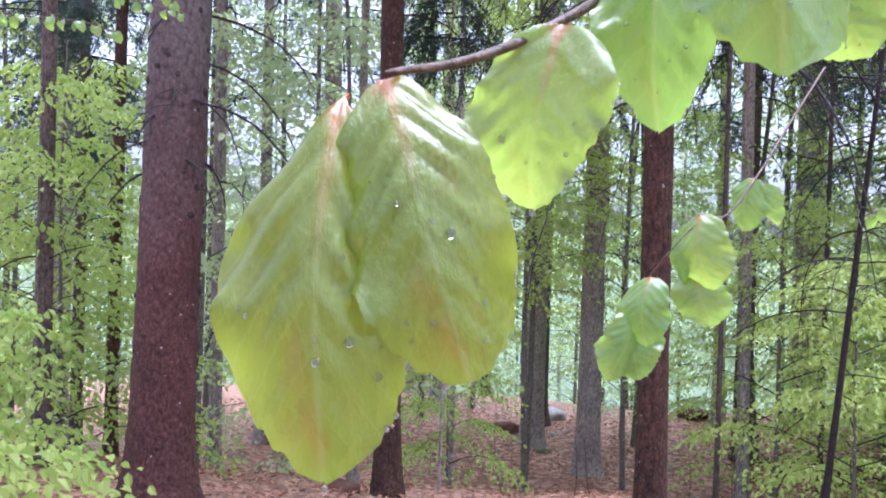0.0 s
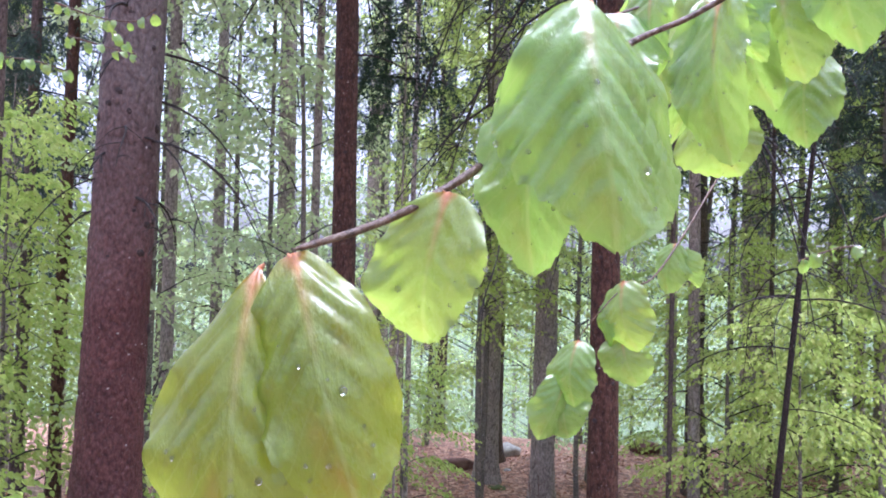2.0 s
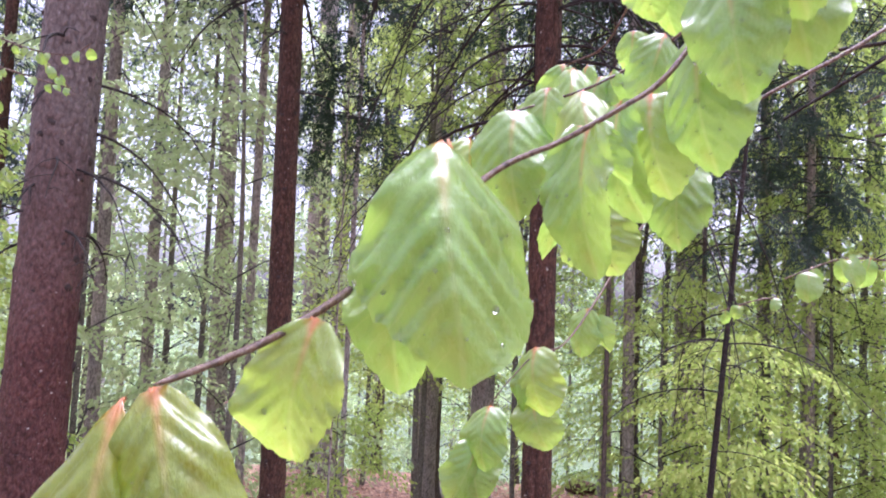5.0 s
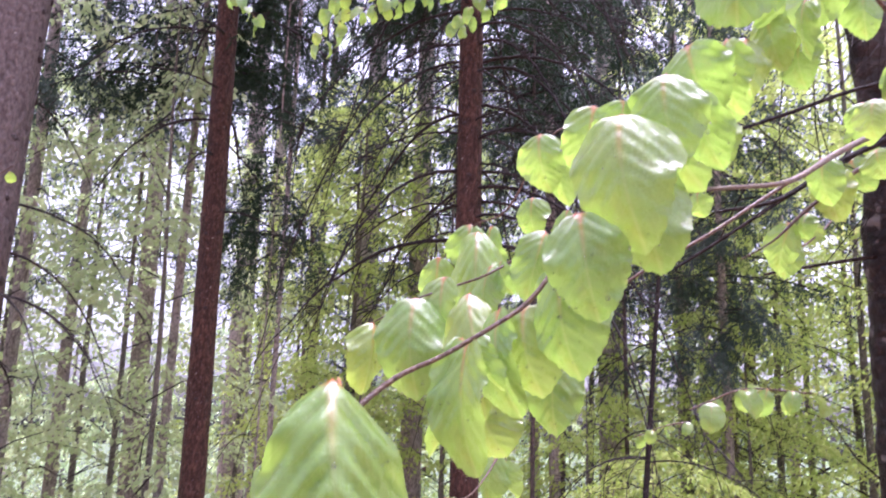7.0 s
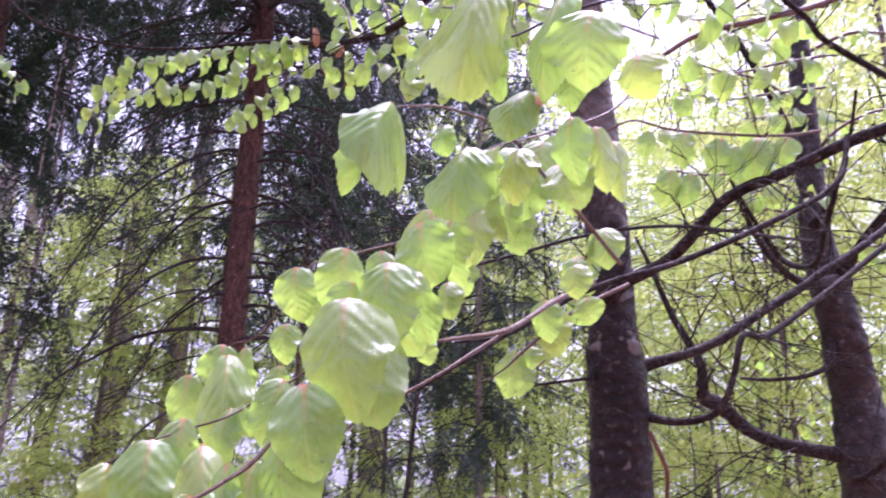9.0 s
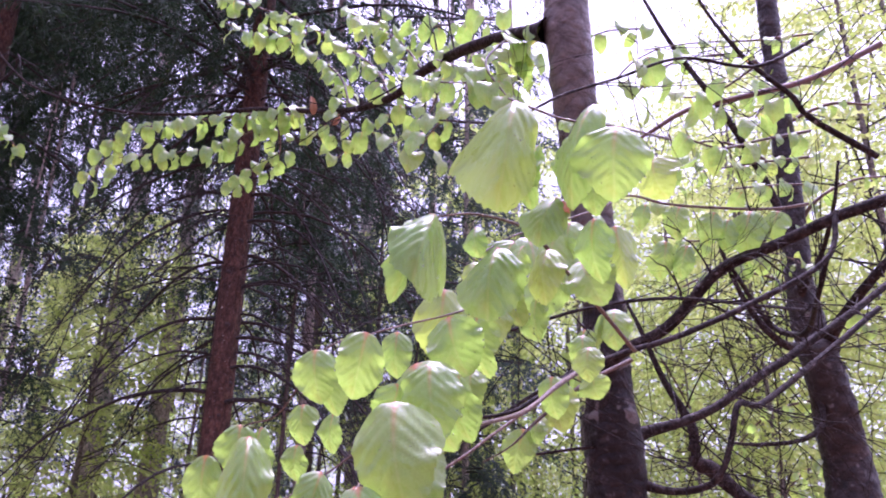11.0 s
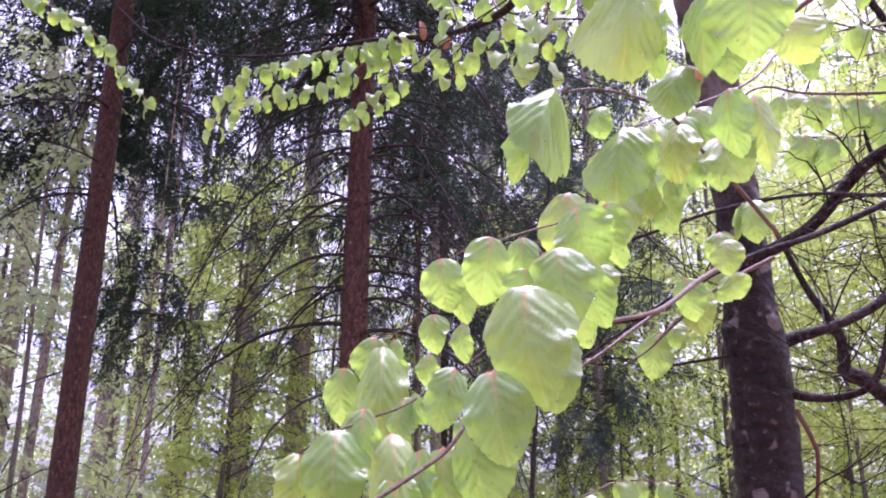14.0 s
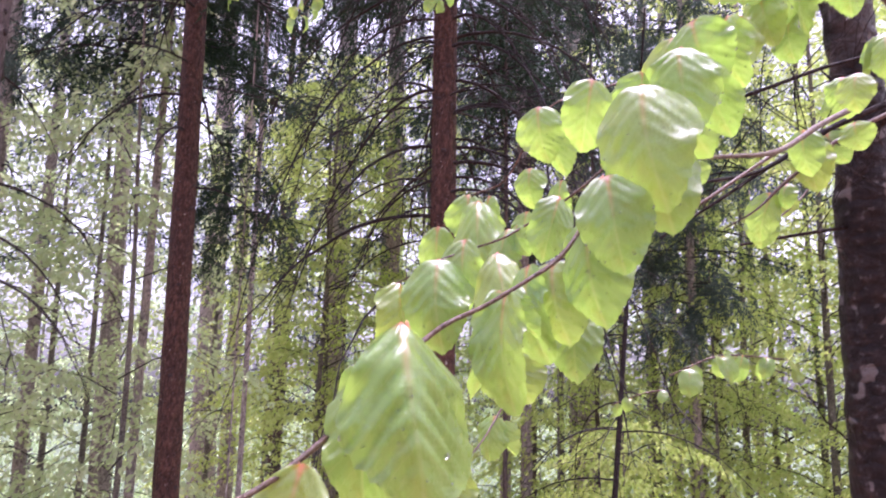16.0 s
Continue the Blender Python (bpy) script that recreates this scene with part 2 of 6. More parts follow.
def near_leaf_material(name="fresh_beech_leaf", silk=0.1, tones=((0.185, 0.34, 0.1), (0.22, 0.37, 0.105), (0.26, 0.385, 0.105)), glows=((0.36, 0.59, 0.085), (0.405, 0.62, 0.09), (0.465, 0.63, 0.085)), thin=0.57, tan=0.3):
    """Fresh wet beech leaf: pale veins, pleats, a reddish stalk, gloss of rain."""
    m, n, l, b = material(name, 0.26)
    uv = n.new("ShaderNodeUVMap").outputs[0]
    obj = n.new("ShaderNodeObjectInfo")
    sep = n.new("ShaderNodeSeparateXYZ")
    l.new(uv, sep.inputs[0])

    def math(op, a, c, d=None):
        k = n.new("ShaderNodeMath")
        k.operation = op
        for i, s in enumerate((a, c, d)):
            if s is None:
                continue
            if isinstance(s, (int, float)):
                k.inputs[i].default_value = s
            else:
                l.new(s, k.inputs[i])
        return k.outputs[0]

    across = math("ABSOLUTE", math("SUBTRACT", sep.outputs[1], 0.5), 0)
    sway = tex(n, l, "ShaderNodeTexNoise", 6.0, uv, 2)
    vein = math("FRACT", math("MULTIPLY_ADD", math("SUBTRACT", sep.outputs[0], math("MULTIPLY", across, 0.75)), 7.0, math("MULTIPLY", sway.outputs[0], 0.5)), 0)
    ridge = math("ABSOLUTE", math("SUBTRACT", vein, 0.5), 0)
    line = n.new("ShaderNodeMapRange")
    line.inputs[1].default_value, line.inputs[2].default_value = 0.455, 0.5
    l.new(ridge, line.inputs[0])
    mid = n.new("ShaderNodeMapRange")
    mid.inputs[1].default_value, mid.inputs[2].default_value = 0.025, 0.008
    l.new(across, mid.inputs[0])
    veins = math("MAXIMUM", math("MULTIPLY", line.outputs[0], 0.35), math("MULTIPLY", mid.outputs[0], 0.5))
    blot = tex(n, l, "ShaderNodeTexNoise", 5.0, uv, 5)
    fine = tex(n, l, "ShaderNodeTexNoise", 90.0, uv, 4)
    tone = ramp(n, *zip((0.0, 0.7, 1.0), tones))
    l.new(obj.outputs["Random"], tone.inputs[0])
    shade = ramp(n, (0.3, (0.8, 0.85, 0.75)), (0.7, (1.15, 1.1, 1.1)))
    l.new(blot.outputs[0], shade.inputs[0])
    base = mixc(n, l, 1.0, tone.outputs[0], shade.outputs[0], "MULTIPLY")
    # Olive blotches towards the midrib, with the fold's brown shadow painted in.
    fold_tint = tex(n, l, "ShaderNodeTexNoise", 2.6, uv, 3)
    patch = n.new("ShaderNodeMapRange")
    patch.inputs[1].default_value, patch.inputs[2].default_value = 0.5, 0.72
    l.new(fold_tint.outputs[0], patch.inputs[0])
    inner = n.new("ShaderNodeMapRange")
    inner.inputs[1].default_value, inner.inputs[2].default_value = 0.42, 0.05
    l.new(across, inner.inputs[0])
    olive = math("MULTIPLY", math("MULTIPLY", patch.outputs[0], inner.outputs[0]), tan)
    base = mixc(n, l, olive, base, (0.24, 0.19, 0.03))
    base = mixc(n, l, math("MULTIPLY", veins, 0.6), base, (0.38, 0.52, 0.2))
    stalk = n.new("ShaderNodeMapRange")
    stalk.inputs[1].default_value, stalk.inputs[2].default_value = 0.14, 0.0
    l.new(math("ADD", sep.outputs[0], math("MULTIPLY", across, 0.9)), stalk.inputs[0])
    rib = n.new("ShaderNodeMapRange")
    rib.inputs[1].default_value, rib.inputs[2].default_value = 0.05, 0.005
    l.new(across, rib.inputs[0])
    down = n.new("ShaderNodeMapRange")
    down.inputs[1].default_value, down.inputs[2].default_value = 0.5, 0.05
    l.new(sep.outputs[0], down.inputs[0])
    flush = math("MULTIPLY", math("MULTIPLY", rib.outputs[0], down.outputs[0]), 0.6)
    base = mixc(n, l, flush, base, (0.5, 0.2, 0.05))
    base = mixc(n, l, stalk.outputs[0], base, (0.5, 0.17, 0.05))
    l.new(base, b.inputs["Base Color"])
    b.inputs["Specular IOR Level"].default_value = 0.7
    b.inputs["Sheen Weight"].default_value = silk
    b.inputs["Sheen Roughness"].default_value = 0.35
    b.inputs["Coat Weight"].default_value = 1.0
    b.inputs["Coat Roughness"].default_value = 0.12
    b.inputs["Coat IOR"].default_value = 1.58
    wet = ramp(n, (0.35, (0.16, 0.16, 0.16)), (0.65, (0.45, 0.45, 0.45)))
    l.new(blot.outputs[0], wet.inputs[0])
    l.new(wet.outputs[0], b.inputs["Roughness"])
    film = tex(n, l, "ShaderNodeTexNoise", 16.0, uv, 3)
    relief = math("ADD", math("MULTIPLY", ridge, 0.2), math("MULTIPLY", film.outputs[0], 0.5))
    bump(n, l, math("ADD", relief, math("MULTIPLY", fine.outputs[0], 0.06)), 0.9, 0.0022, b)
    t = n.new("ShaderNodeBsdfTranslucent")
    glow = ramp(n, *zip((0.0, 0.7, 1.0), glows))
    l.new(obj.outputs["Random"], glow.inputs[0])
    through_light = mixc(n, l, math("MULTIPLY", veins, 0.5), glow.outputs[0], (0.6, 0.66, 0.2))
    through_light = mixc(n, l, olive, through_light, (0.46, 0.36, 0.03))
    through_light = mixc(n, l, flush, through_light, (0.7, 0.34, 0.08))
    through_light = mixc(n, l, stalk.outputs[0], through_light, (0.75, 0.3, 0.08))
    l.new(through_light, t.inputs[0])
    s = n.new("ShaderNodeMixShader")
    s.inputs[0].default_value = thin
    l.new(b.outputs[0], s.inputs[1])
    l.new(t.outputs[0], s.inputs[2])
    l.new(s.outputs[0], n["Material Output"].inputs[0])
    return m


FRESH = near_leaf_material()
# Yellower copy of the leaf: the look of light from behind, set as colour.
FRESH_BACKLIT = near_leaf_material("backlit_yellow_beech_leaf", 0.04, ((0.2, 0.28, 0.04), (0.22, 0.295, 0.04), (0.24, 0.305, 0.04)), ((0.375, 0.475, 0.03), (0.4, 0.495, 0.03), (0.43, 0.505, 0.032)), 0.58, 0.9)


def plain(name, colour, rough, **more):
    m, n, l, b = material(name, rough)
    co = n.new("ShaderNodeTexCoord").outputs["Object"]
    t = tex(n, l, "ShaderNodeTexNoise", more.get("scale", 40), co, 5)
    r = ramp(n, (0.3, tuple(c * 0.6 for c in colour)), (0.7, tuple(min(1, c * 1.35) for c in colour)))
    l.new(t.outputs[0], r.inputs[0])
    l.new(r.outputs[0], b.inputs["Base Color"])
    bump(n, l, t.outputs[0], 0.6, more.get("relief", 0.003), b)
    return m


BUD = plain("bud_scale", (0.6, 0.24, 0.1), 0.4, scale=300, relief=0.0003)
SHOOT = plain("orange_shoot_bark", (0.1, 0.045, 0.028), 0.5, scale=60, relief=0.001)
KNOT = plain("spruce_knot", (0.03, 0.018, 0.015), 0.8, scale=60, relief=0.004)
STONE = plain("stone", (0.34, 0.33, 0.31), 0.7, scale=14, relief=0.02)
STUMP = plain("rotten_stump_wood", (0.09, 0.035, 0.022), 0.85, scale=25, relief=0.02)
MOSS = plain("moss", (0.08, 0.1, 0.03), 0.95, scale=60, relief=0.02)
WATER, _n, _l, _b = material("rain_water", 0.02)
_b.inputs["Transmission Weight"].default_value = 0.96
_b.inputs["IOR"].default_value = 1.33


def litter_material():
    m, n, l, b = material("leaf_litter", 0.7)
    co = n.new("ShaderNodeTexCoord").outputs["Object"]
    cells = tex(n, l, "ShaderNodeTexVoronoi", 17, co, stretch=(1, 1, 1))
    fine = tex(n, l, "ShaderNodeTexNoise", 30, co, 6)
    broad = tex(n, l, "ShaderNodeTexNoise", 0.8, co, 4)
    sep = n.new("ShaderNodeSeparateColor")
    l.new(cells.outputs["Color"], sep.inputs[0])
    r = ramp(n, (0.0, (0.14, 0.065, 0.04)), (0.4, (0.27, 0.13, 0.078)), (0.75, (0.42, 0.22, 0.135)), (1.0, (0.54, 0.33, 0.22)))
    l.new(sep.outputs[0], r.inputs[0])
    sh = ramp(n, (0.3, (0.6, 0.6, 0.6)), (0.7, (1.2, 1.2, 1.2)))
    l.new(fine.outputs[0], sh.inputs[0])
    c = mixc(n, l, 0.8, r.outputs[0], sh.outputs[0], "MULTIPLY")
    gm = ramp(n, (0.56, (0, 0, 0)), (0.72, (0.7, 0.7, 0.7)))
    l.new(broad.outputs[0], gm.inputs[0])
    c = mixc(n, l, gm.outputs[0], c, (0.11, 0.12, 0.04))
    pos = n.new("ShaderNodeSeparateXYZ")
    l.new(co, pos.inputs[0])
    far = n.new("ShaderNodeMapRange")
    far.inputs[1].default_value, far.inputs[2].default_value = 15.5, 24.0
    l.new(pos.outputs[1], far.inputs[0])
    herbs = ramp(n, (0.3, (0.05, 0.08, 0.03)), (0.7, (0.11, 0.16, 0.06)))
    l.new(fine.outputs[0], herbs.inputs[0])
    c = mixc(n, l, far.outputs[0], c, herbs.outputs[0])
    l.new(c, b.inputs["Base Color"])
    h = n.new("ShaderNodeMath")
    h.operation = "ADD"
    l.new(cells.outputs["Distance"], h.inputs[0])
    l.new(fine.outputs[0], h.inputs[1])
    bump(n, l, h.outputs[0], 1.0, 0.03, b)
    return m


LITTER = litter_material()
DRY = leaf_material("dry_leaves", [(0.15, 0.065, 0.04), (0.33, 0.16, 0.095), (0.52, 0.31, 0.2)], [(0.2, 0.1, 0.05), (0.3, 0.16, 0.08)], gloss=0.4, mix=0.15)

# ---- ground ----
gx = np.concatenate([-np.geomspace(400, 14.2, 22), np.linspace(-14, 18, 129), np.geomspace(18.2, 400, 22)])
gy = np.concatenate([-np.geomspace(300, 6.2, 16), np.linspace(-6, 24, 121), np.geomspace(24.3, 600, 26)])
X, Y = np.meshgrid(gx, gy, indexing="ij")
Z = ground_z(X, Y)
near = (np.abs(X) < 20) & (Y > -8) & (Y < 26)
for k, (f, h) in enumerate(((0.45, 0.16), (1.3, 0.06), (3.7, 0.025))):
    Z = Z + near * h * np.array([[noise.noise((x * f + 7 * k, y * f, 0.3)) for y in gy] for x in gx])
ii, jj = np.meshgrid(np.arange(len(gx) - 1), np.arange(len(gy) - 1), indexing="ij")
w_ = len(gy)
gq = np.stack([ii * w_ + jj, (ii + 1) * w_ + jj, (ii + 1) * w_ + jj + 1, ii * w_ + jj + 1], -1).reshape(-1, 4)
ground = part("ground", mesh_of("ground", np.stack([X, Y, Z], -1).reshape(-1, 3), gq, LITTER, smooth=True))
tagged(ground, "forest floor of brown fallen beech leaves", "ground", kind="structure")


# ---- trees ----
def trunk_mesh(name, base, lean, r0, height, mat, sides=20, bow=0.0, flare=1.35, seed=0):
    """A tapered trunk from the ground up, in the tree's own space."""
    g = np.random.default_rng(seed)
    n = max(12, int(height * 4))
    h = np.concatenate([[-0.35], np.geomspace(0.05, height, n)])
    p = np.stack([lean[0] * h + bow * np.sin(h * 0.7), lean[1] * h + 0 * h, h], -1)
    rad = r0 * (1 - 0.75 * np.clip(h / height, 0, 1) ** 1.3) * (1 + (flare - 1) * np.exp(-np.clip(h, 0, 9) / 0.22))
    v, q, u = tube(p, rad, sides, 0.05, seed)
    return mesh_of(name, v, q, mat, u, True)


def knot_mesh(lean, r0, height, bow, seed):
    """Stubs of broken branches all round the trunk, in loose rings."""
    g = np.random.default_rng(seed)
    geo = Geo()
    for z in np.arange(0.9, min(height, 7.5), 0.16):
        for _ in range(g.integers(2, 7) if r0 > 0.15 else g.integers(0, 4)):
            zz = z + g.normal(0, 0.05)
            a = g.uniform(0, 6.283)
            rr = r0 * (1 - 0.75 * (zz / height) ** 1.3)
            d = np.array([np.cos(a), np.sin(a), g.uniform(-0.3, 0.1)])
            c = np.array([lean[0] * zz + bow * np.sin(zz * 0.7), lean[1] * zz, zz]) + d * rr * 0.8
            s = g.uniform(0.006, 0.016) * (0.55 + r0 * 4.5) * (1.25 if r0 > 0.15 else 1.0)
            geo.add(*tube(np.stack([c, c + d * rr * (0.2 if r0 > 0.15 else 0.2), c + d * (rr * 0.21 + s * (0.08 if r0 > 0.15 else 0.4))]), [s * 1.7, s * 1.2, s * 0.2], 7))
    return geo.mesh("knotwork", KNOT, True)


def spray_leaves(starts, dirs, lengths, g, size, fine, per=0.045, droop=0.3, hang=0.55):
    """Leaves set left and right along many twigs."""
    B, A, F, S = [], [], [], []
    for s, d, L in zip(starts, dirs, lengths):
        k = max(3, int(L / per))
        f = (np.arange(k) + g.random(k)) / k
        d = d / np.linalg.norm(d)
        out = np.cross(d, (0, 0, 1.0))
        out /= np.linalg.norm(out) + 1e-6
        pos = s + d * (f * L)[:, None] + np.array([0, 0, -1.0]) * (droop * L * f**2)[:, None]
        sign = np.where(np.arange(k) % 2, 1.0, -1.0)[:, None]
        pos = pos + out * sign * (0.02 + 0.05 * g.random((k, 1)))
        ax = out * sign * 0.6 + d * 0.55 + np.array([0, 0, -1.0]) * hang + g.normal(0, 0.3, (k, 3))
        B.append(pos)
        A.append(ax)
        F.append(np.array([0, 0, 1.0]) + g.normal(0, 0.55, (k, 3)) + d * -0.3)
        S.append(size * g.uniform(0.7, 1.25, k))
    B, A, F, S = (np.concatenate(x) for x in (B, A, F, S))
    return leaves(B, A, F, S, S * 0.66, fine)


def beech_crown(base, top, reach, low, count, g, size=0.05, fine=False, per=0.045):
    """Branches in loose tiers, each a flat drooping spray of twigs with leaves on them. In the tree's own space."""
    starts, dirs, lens, wood = [], [], [], Geo()
    each = 11
    a = g.uniform(0, 6.283)
    for k in range(max(5, count // each)):
        z = low + (top - low) * (k + g.uniform(0, 1)) / max(5, count // each)
        a += 2.4 + g.normal(0, 0.35)
        R = reach * (1 - 0.6 * ((z - low) / (top - low + 0.01)) ** 1.5) * g.uniform(0.55, 1.08)
        d = np.array([np.cos(a), np.sin(a), 0.0])
        side = np.array([-d[1], d[0], 0.0])
        sag = g.uniform(-0.05, 0.3) * R
        line = curve([(0, 0, z - 0.22 * R), d * R * 0.5 + side * g.normal(0, 0.08) * R + [0, 0, z], d * R + [0, 0, z - sag]], 8)
        wood.add(*tube(line[::2] if R < 1.6 else line, np.linspace(0.004 + 0.004 * R, 0.002, 8)[::2] if R < 1.6 else np.linspace(0.004 + 0.004 * R, 0.002, 8), 3))
        for i in range(each):
            f = 0.22 + 0.78 * (i + g.uniform(0, 1)) / each
            w = f * 7
            n = min(int(w), 6)
            p = line[n] + (line[n + 1] - line[n]) * (w - n)
            out = side * (1 if i % 2 else -1) * g.uniform(0.5, 1.1) * (1.25 - f)
            starts.append(p + np.array([0, 0, g.normal(0, 0.03)]))
            dirs.append(d * g.uniform(0.5, 1.0) + out + np.array([0, 0, g.uniform(-0.3, 0.08)]))
            lens.append(g.uniform(0.35, 0.75) * (1.2 - 0.5 * f) * (0.55 + 0.3 * reach))
    v, q = spray_leaves(starts, dirs, lens, g, size, fine, per)
    return v, q, wood


def beech_tree(x, y, h, r0, reach, low, count, seed, size=0.05, fine=False, mat=None, leaf_mat=None, lean=(0, 0), per=0.045, top=None, name="beech_tree", label="", group="beeches in the wood"):
    g = np.random.default_rng(seed)
    base = np.array([x, y, float(ground_z(x, y))])
    t = thing(name, base, label or "slender beech tree in fresh light-green leaf", "tree", group)
    part("trunk", trunk_mesh("trunk", base, lean, r0, h, mat or BEECH_HAZY, 10, g.normal(0, 0.06), 1.25, seed), t)
    v, q, wood = beech_crown(base, top or h, reach, low, count, g, size, fine, per=per)
    tagged(part("branchwork", wood.mesh("branchwork", DEADWOOD, True), t), kind="stuff")
    tagged(part("crown", mesh_of("crown", v, q, leaf_mat or FOLIAGE), t, "fresh light-green beech leaves"), kind="stuff")
    return t


def needle_twigs(geo, pts, g, size, density):
    """Needles along a hanging twig: narrow blades on all sides."""
    p = np.asarray(pts)
    k = max(4, int(np.linalg.norm(np.diff(p, axis=0), axis=1).sum() * density))
    f = g.random(k) * (len(p) - 1)
    i = np.minimum(f.astype(int), len(p) - 2)
    d = unit(p[i + 1] - p[i])
    b = p[i] + (p[i + 1] - p[i]) * (f - i)[:, None]
    ax = d * 0.8 + unit(g.normal(0, 1, (k, 3))) * 0.75
    v, q = leaves(b, ax, g.normal(0, 1, (k, 3)), size * g.uniform(0.7, 1.3, k), size * 0.15 * np.ones(k), False, 0.1)
    geo.add(v, q)


def spruce_bough(wood, green, start, a, L, g, size, density, droop=0.25, twigs=14, hang=0.3):
    d = np.array([np.cos(a), np.sin(a), 0.0])
    e = start + d * L + np.array([0, 0, -droop * L])
    m = start + d * L * 0.5 + np.array([0, 0, -droop * L * 0.25])
    line = curve([start, m, e], 9)
    v, q, u = tube(line, np.linspace(0.013, 0.003, 9) * (0.6 + L * 0.25), 5)
    wood.add(v, q, u)
    side = np.array([-d[1], d[0], 0])
    for k in range(twigs):
        f = g.uniform(0.15, 1.0) * 8
        i = min(int(f), 7)
        b = line[i] + (line[i + 1] - line[i]) * (f - i)
        s = g.choice([-1, 1])
        l = hang * g.uniform(0.5, 1.3) * (1.25 - f / 12)
        t = b + side * s * l * g.uniform(0.1, 0.5) + d * l * 0.3 + np.array([0, 0, -l * g.uniform(0.5, 1.15)])
        tw = curve([b, (b + t) / 2 + np.array([0, 0, 0.06 * l]), t], 4)
        needle_twigs(green, tw, g, size, density)
    needle_twigs(green, line[3:], g, size, density)


def dead_branch(start, a, L, g, tip=-0.45, r=0.012, twigs=5, rise=0.1):
    """A bare dead spruce branch that arches over and hangs, with side twigs."""
    d = np.array([np.cos(a), np.sin(a), 0.0])
    side = np.array([-d[1], d[0], 0])
    sway = side * g.normal(0, 0.1) * L
    f = np.linspace(0, 1, 12)[:, None]
    line = start + d * (L * (1.25 * f - 0.25 * f**2.5)) + np.array([0, 0, 1.0]) * L * (rise * f * (1 - f) * 2 + tip * f**1.9) + sway * f**2 + side * (0.025 * L * np.sin(f * 7 + g.uniform(0, 6)))
    line = line + g.normal(0, 0.005 * L, (12, 3)) * f
    geo = Geo()
    geo.add(*tube(line, np.linspace(r, r * 0.22, 12), 6))
    for _ in range(twigs):
        i = g.integers(2, 11)
        b = line[i]
        s = g.choice([-1, 1])
        l = L * g.uniform(0.12, 0.38)
        t = b + side * s * l * g.uniform(0.2, 0.9) + d * l * 0.6 + np.array([0, 0, -l * g.uniform(0, 1.0)])
        path = curve([b, (b + t) / 2 + np.array([0, 0, 0.1 * l]) + g.normal(0, 0.05 * l, 3), t], 6)
        geo.add(*tube(path, np.linspace(r * 0.38, r * 0.12, 6), 4))
        if twigs > 9:
            for _ in range(3):
                k = g.integers(1, 5)
                e = path[k] + g.normal(0, 0.3 * l, 3) * (1, 1, 0.5) + np.array([0, 0, -0.25 * l])
                geo.add(*tube(np.stack([path[k], (path[k] + e) / 2 + [0, 0, 0.03 * l], e]), [r * 0.16, r * 0.12, r * 0.07], 3))
    return geo


def spruce(x, y, h, r0, mat, seed, lean=(0, 0), bow=0.0, dead=(0.8, 3.0, 0), boughs=(3.0, 9.0, 0), reach=1.6, size=0.05, density=60, far=False, sides=20, label="", twigs=14, deadlen=(0.5, 1.3), hang=0.3, fans=()):
    g = np.random.default_rng(seed)
    base = np.array([x, y, float(ground_z(x, y))])
    t = thing("spruce_tree", base, label or "tall spruce with a straight reddish-brown trunk", "tree", "spruces in the wood")
    part("trunk", trunk_mesh("trunk", base, lean, r0, h, mat, sides, bow, 1.55, seed), t)
    if not far:
        tagged(part("knotwork", knot_mesh(lean, r0, h, bow, seed), t, "dark stubs of broken branches"), kind="stuff")

    def axis(z):
        return np.array([lean[0] * z + bow * np.sin(z * 0.7), lean[1] * z, z])

    for _ in range(dead[2]):
        z = g.uniform(dead[0], dead[1])
        L = g.uniform(*deadlen)
        geo = dead_branch(axis(z), g.uniform(0, 6.283), L, g, max(g.uniform(-1.0, -0.3), -0.9 / L), g.uniform(0.006, 0.014) * min(1, 0.3 + 9 * r0), g.integers(3, 8))
        part("dead_branch", geo.mesh("dead_branch", DEADWOOD, True), t)
    for z0, z1, a0, a1, many, l0, l1 in fans:
        for k in range(many):
            z = z0 + (z1 - z0) * (k + g.uniform(0, 1)) / many
            L = g.uniform(l0, l1)
            geo = dead_branch(axis(z), radians(g.uniform(a0, a1)), L, g, g.uniform(-1.7, -0.3), g.uniform(0.0055, 0.0115), g.integers(10, 15), 0.14)
            part("dead_branch", geo.mesh("dead_branch", DEADWOOD, True), t)
    if boughs[2]:
        wood, green = Geo(), Geo()
        for _ in range(boughs[2]):
            z = g.uniform(boughs[0], boughs[1])
            L = reach * g.uniform(0.6, 1.15) * (1 - 0.5 * (z - boughs[0]) / (h - boughs[0] + 0.01))
            spruce_bough(wood, green, axis(z), g.uniform(0, 6.283), L, g, size, density, g.uniform(0.1, 0.5), twigs, hang)
        tagged(part("boughwork", wood.mesh("boughwork", DEADWOOD, True), t), kind="stuff")
        tagged(part("needles", green.mesh("needles", NEEDLES_HAZY if far else NEEDLES), t, "dark green drooping spruce needles"), kind="stuff")
    return t


